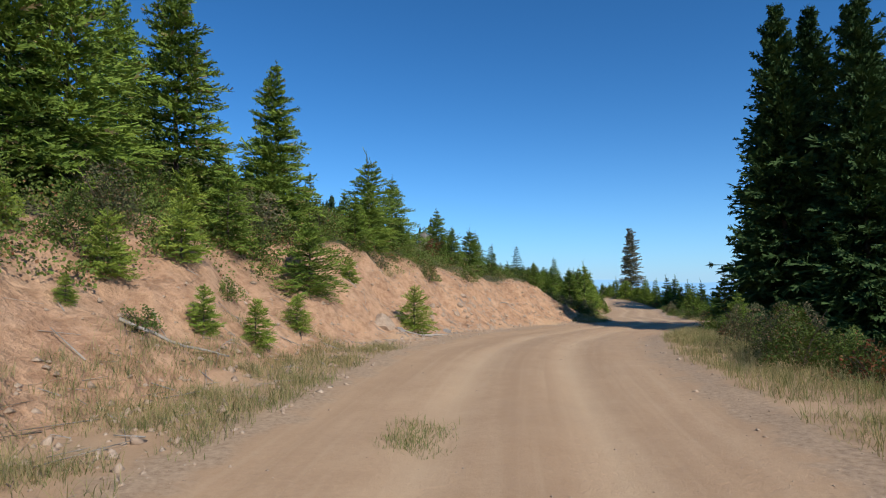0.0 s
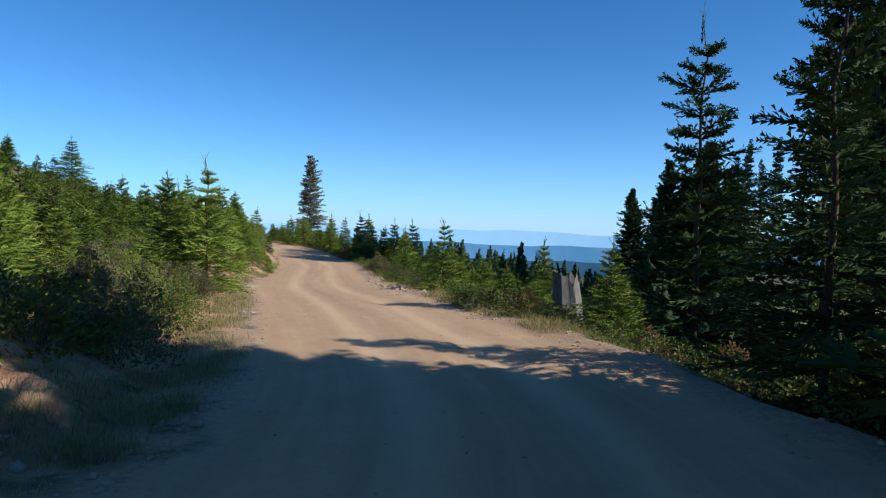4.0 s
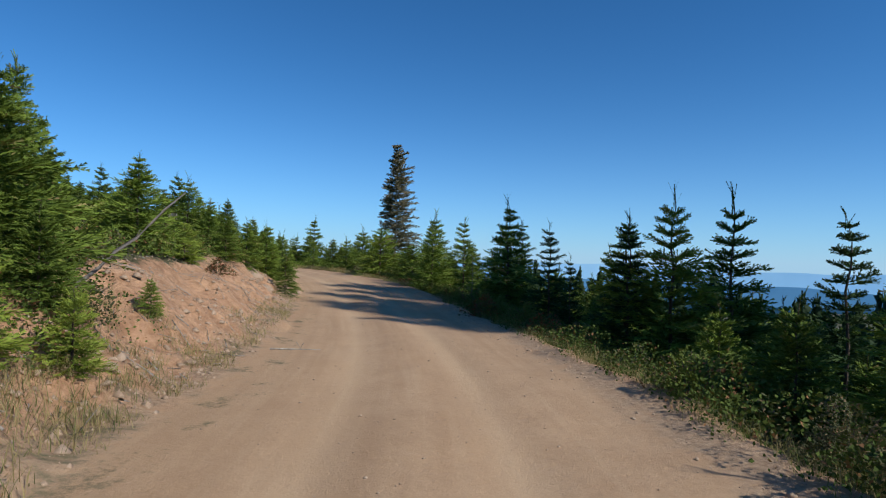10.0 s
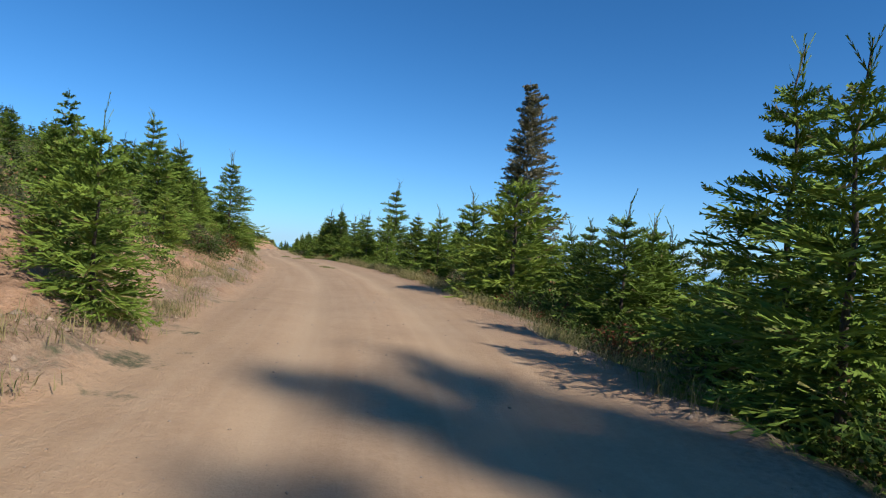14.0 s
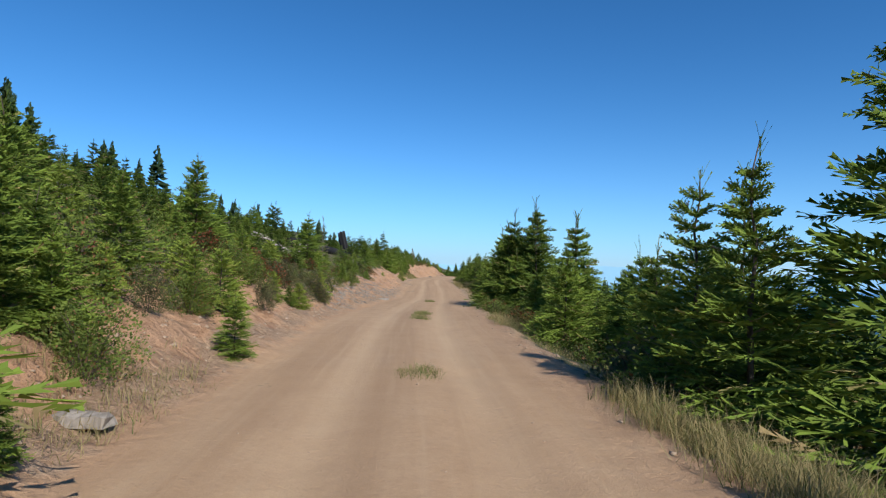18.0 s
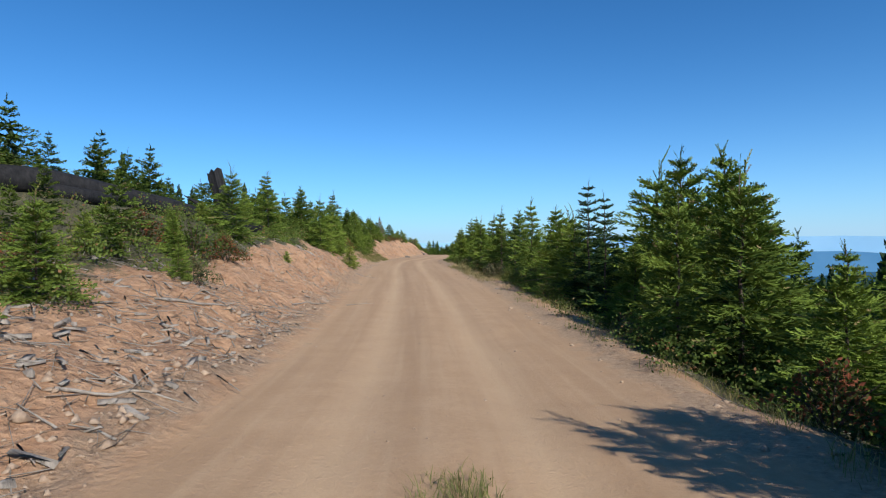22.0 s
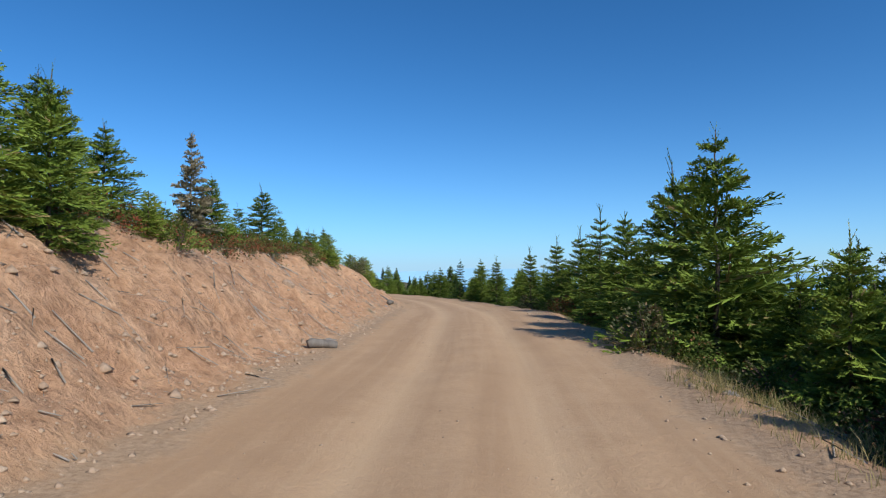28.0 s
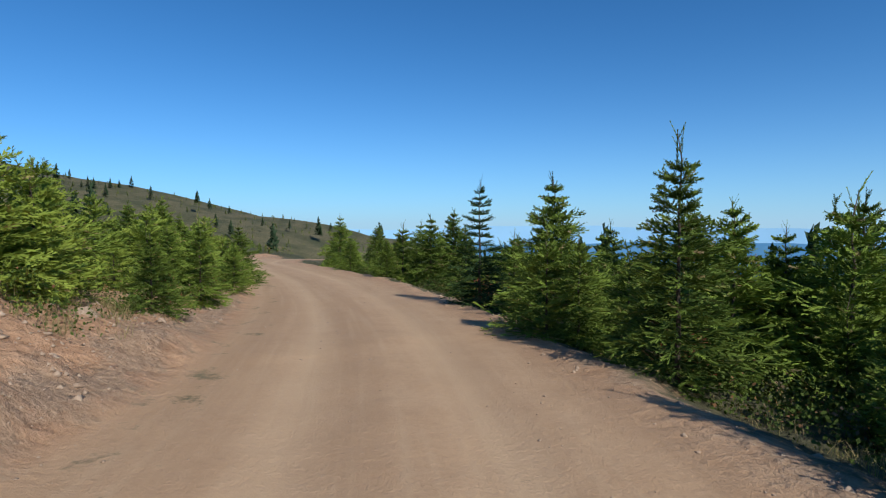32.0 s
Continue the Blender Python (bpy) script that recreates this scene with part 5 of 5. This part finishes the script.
slab_thing("flat grey slab of rotten wood at the road's edge", 22.26, -2.95, 1.25, 0.42, 0.1, 20)
slab_thing("pale split slab of wood lying on the bank", 18.65, -2.95, 0.75, 0.3, 0.1, -10)
slab_thing("pale bleached slab of wood at the foot of the bank", 8.35, -2.75, 0.7, 0.2, 0.07, 35)
stump_thing("tall weathered grey hollow stump on the slope below the road", 7.84, 10.2, 3.0, 0.62, GREY_BARK, 6, lean=-0.12, jag=0.28, hollow=True)
stump_thing("tall charred black stump leaning on the hillside", 25.2, -9.0, 2.7, 0.42, CHAR, 4, lean=-0.25, jag=0.1)
stump_thing("broad weathered grey stump on top of the bank", 15.1, -7.6, 1.2, 0.6, WEATHERED, 5)
stump_thing("broken grey stump among young firs on the bank", 28.95, -6.9, 1.1, 0.42, WEATHERED, 4)
stump_thing("dark broken stump on top of the bank", 31.2, -11.0, 1.1, 0.55, CHAR, 4)
stump_thing("dark stump high on the open hillside", 35.5, -15.0, 1.2, 0.8, CHAR, 4)
stump_thing("pale weathered stump with spread roots on the hill", 4.04, -12.6, 0.9, 0.45, WEATHERED, 6)
stump_thing("small pale stump on the bank top", 5.4, -9.5, 0.9, 0.3, WEATHERED, 4)
def snag_thing(label, u, d, height, radius):
    t = thing("snag", label, "dead tree")
    t.location = Vector(ground(u, d))
    s, own = Shape(), random.Random(17)
    n = 12
    s.tube([Vector((0.012 * height * math.sin(k * 0.9), 0.006 * height * math.cos(k), -0.5 + height * k / n)) for k in range(n + 1)], [radius * (1 - 0.8 * k / n) for k in range(n + 1)], 10, True, 0.1, own)
    part("trunk", mesh_from("snag_trunk", s.v, s.f, CHAR, False), t)
    for k in range(7):
        a, z = own.uniform(0, 6.28), height * own.uniform(0.35, 0.95)
        o = Vector((math.cos(a), math.sin(a), own.uniform(-0.2, 0.5)))
        w, c = Shape(), Vector((0, 0, z))
        w.tube([c, c + o * 0.5, c + o * own.uniform(0.8, 1.8)], [0.09, 0.06, 0.02], 6)
        part("limb", mesh_from("limb", w.v, w.f, CHAR, False), t)


_u, _d = yonder(12.7 + 95 * math.sin(radians(59.1)), 27.4 + 95 * math.cos(radians(59.1)))
snag_thing("tall charred limbless snag standing in the valley wood", _u, _d, 17.5 - float(ground(_u, _d)[2]), 0.55)
LOG = "fallen_log"
log_thing(LOG, "large charred log lying down the hillside", "log", (24.0, -12.5), (24.75, -6.6), 0.42, 0.3, CHAR)
log_thing(LOG, "charred log lying above the bank", "log", (24.0, -11.0), (25.2, -7.4), 0.26, 0.16, CHAR)
log_thing(LOG, "thick weathered grey log lying on the slope", "log", (23.1, -13.1), (22.95, -7.6), 0.3, 0.2, WEATHERED, 0.04, 3)
log_thing(LOG, "pale forked dead limb lying down the bank", "log", (24.9, -5.3), (24.78, -3.6), 0.06, 0.03, WEATHERED, 0.03, 3)
log_thing(LOG, "dark mossy log end at the foot of the bank", "log", (31.7, -3.2), (31.86, -3.05), 0.12, 0.07, GREY_BARK, 0.01, 1)
log_thing(LOG, "long pale bleached log lying down the hill to the bank", "log", (4.15, -12.0), (5.3, -6.9), 0.2, 0.12, WEATHERED)
log_thing(LOG, "short dark log at the foot of the bank", "log", (29.5, -3.25), (29.54, -2.75), 0.1, 0.08, GREY_BARK, 0.01, 0)
log_thing(LOG, "pale log end sticking out of the bank", "log", (9.6, -5.2), (9.9, -4.0), 0.1, 0.08, WEATHERED, 0.02, 1)
log_thing(LOG, "weathered log below the road among brush", "log", (7.7, 9.6), (7.3, 13.5), 0.22, 0.12, WEATHERED, 0.1, 4)
log_thing(LOG, "grey log beside the road under firs", "log", (24.3, 5.4), (24.5, 4.2), 0.1, 0.07, GREY_BARK, 0.02, 1)
BRANCH = "fallen_branch"
for a, b, r in (((2.0, -3.9), (2.35, -3.3), 0.045), ((1.9, -4.3), (2.2, -3.6), 0.03), ((3.4, -4.7), (3.7, -4.0), 0.03), ((8.3, -3.2), (8.5, -2.7), 0.04), ((9.2, -3.3), (9.5, -2.9), 0.05), ((9.5, -4.4), (9.9, -3.6), 0.06), ((11.3, -5.4), (12.0, -4.4), 0.05), ((11.9, -2.4), (12.0, -1.5), 0.02),
                ((12.8, -4.4), (13.3, -3.4), 0.03), ((21.2, -5.2), (21.5, -4.2), 0.04), ((21.5, -4.4), (21.9, -3.5), 0.035), ((22.3, -4.6), (22.6, -3.6), 0.04), ((22.6, -3.6), (22.8, -2.7), 0.025), ((23.2, -5.0), (23.5, -4.0), 0.045), ((23.7, -3.4), (24.0, -2.7), 0.03), ((24.7, -4.6), (25.3, -3.4), 0.035), ((25.1, -2.8), (25.2, -1.9), 0.02),
                ((23.9, -2.2), (24.0, -1.4), 0.015), ((32.0, -4.6), (32.4, -3.5), 0.04), ((31.8, -5.0), (32.1, -4.2), 0.03), ((30.2, -6.0), (30.5, -5.2), 0.03), ((0.9, -6.0), (1.2, -4.8), 0.04), ((0.4, -7.0), (0.6, -5.8), 0.05), ((27.0, -3.2), (27.3, -2.6), 0.02)):
    b = (a[0] + (b[0] - a[0]) * 0.4, b[1])
    log_thing(BRANCH, "thin bleached branch lying on the bare soil", "branch", a, b, r * 0.8, r * 0.4, WEATHERED, 0.015, 2)
log_thing(BRANCH, "long dead branch rising out of the roadside firs", "branch", (11.3, -4.4), (11.5, -3.3), 0.03, 0.012, GREY_BARK, 0.03, 1, lift=2.4)


def twigs(zones):
    verts, tris, k = [], [], 0
    face = np.array([[0, 1, 4], [0, 4, 3], [1, 2, 5], [1, 5, 4], [2, 0, 3], [2, 3, 5]])
    for u0, u1, d0, d1, n in zones:
        u, d, p = scattered(u0, u1, d0, d1, n)
        du, dd = dice.normal(size=n) * 0.04, dice.normal(size=n) * 0.22
        q = ground(u + du, d + dd)
        r = dice.uniform(0.005, 0.016, n)[:, None]
        p[:, 2] += 0.015
        q[:, 2] += 0.02 + 0.06 * dice.random(n)
        ways = [np.array([0.8, 0, 0.6]), np.array([-0.5, 0.7, 0.3]), np.array([-0.3, -0.7, -0.4])]
        verts.append(np.stack([p + w * r for w in ways] + [q + w * r * 0.6 for w in ways], 1).reshape(-1, 3))
        tris.append((face[None] + k + 6 * np.arange(n)[:, None, None]).reshape(-1, 3))
        k += 6 * n
    return verts, tris


def splinters(n=430):
    verts, tris = [], []
    box = np.array([[0, 0, 0], [1, 0, 0], [1, 1, 0], [0, 1, 0], [0, 0, 1], [1, 0, 1], [1, 1, 1], [0, 1, 1]], float) - [0.5, 0.5, 0.2]
    face = np.array([[0, 1, 5], [0, 5, 4], [1, 2, 6], [1, 6, 5], [2, 3, 7], [2, 7, 6], [3, 0, 4], [3, 4, 7], [4, 5, 6], [4, 6, 7]])
    u, d, p = scattered(20.7, 23.4, -6.8, -2.8, n)
    for k in range(n):
        s = box * [dice.uniform(0.07, 0.34), dice.uniform(0.02, 0.07), dice.uniform(0.012, 0.04)] + dice.normal(size=(8, 3)) * 0.012
        a = dice.uniform(0, 3.14)
        verts.append(np.stack([s[:, 0] * np.cos(a) - s[:, 1] * np.sin(a), s[:, 0] * np.sin(a) + s[:, 1] * np.cos(a), s[:, 2] + s[:, 0] * dice.uniform(-0.3, 0.3)], 1) + p[k] + [0, 0, 0.02])
        tris.append(face + 8 * k)
    return verts, tris


joined("wood_splinters", *splinters(), WEATHERED, "broken grey slabs and splinters of wood on the bank", "debris")
joined("woody_debris", *twigs(((0, 4, -6.5, -3.2, 420), (8, 14, -5.5, -2.8, 420), (20.5, 23.6, -7.5, -2.7, 2600), (23.6, 24.6, -6.5, -2.7, 160), (24, 27, -5.5, -2.7, 320), (26.5, 32, -6, -3, 500), (22, 30, 3, 4.6, 260), (5, 9, -6, -3, 200))), WEATHERED, "bleached sticks and woody debris on the bank", "debris")

# the first of each kind served only as a pattern
for proto, _ in PROTOS.values():
    for ob in (*proto.children_recursive, proto):
        bpy.data.objects.remove(ob)
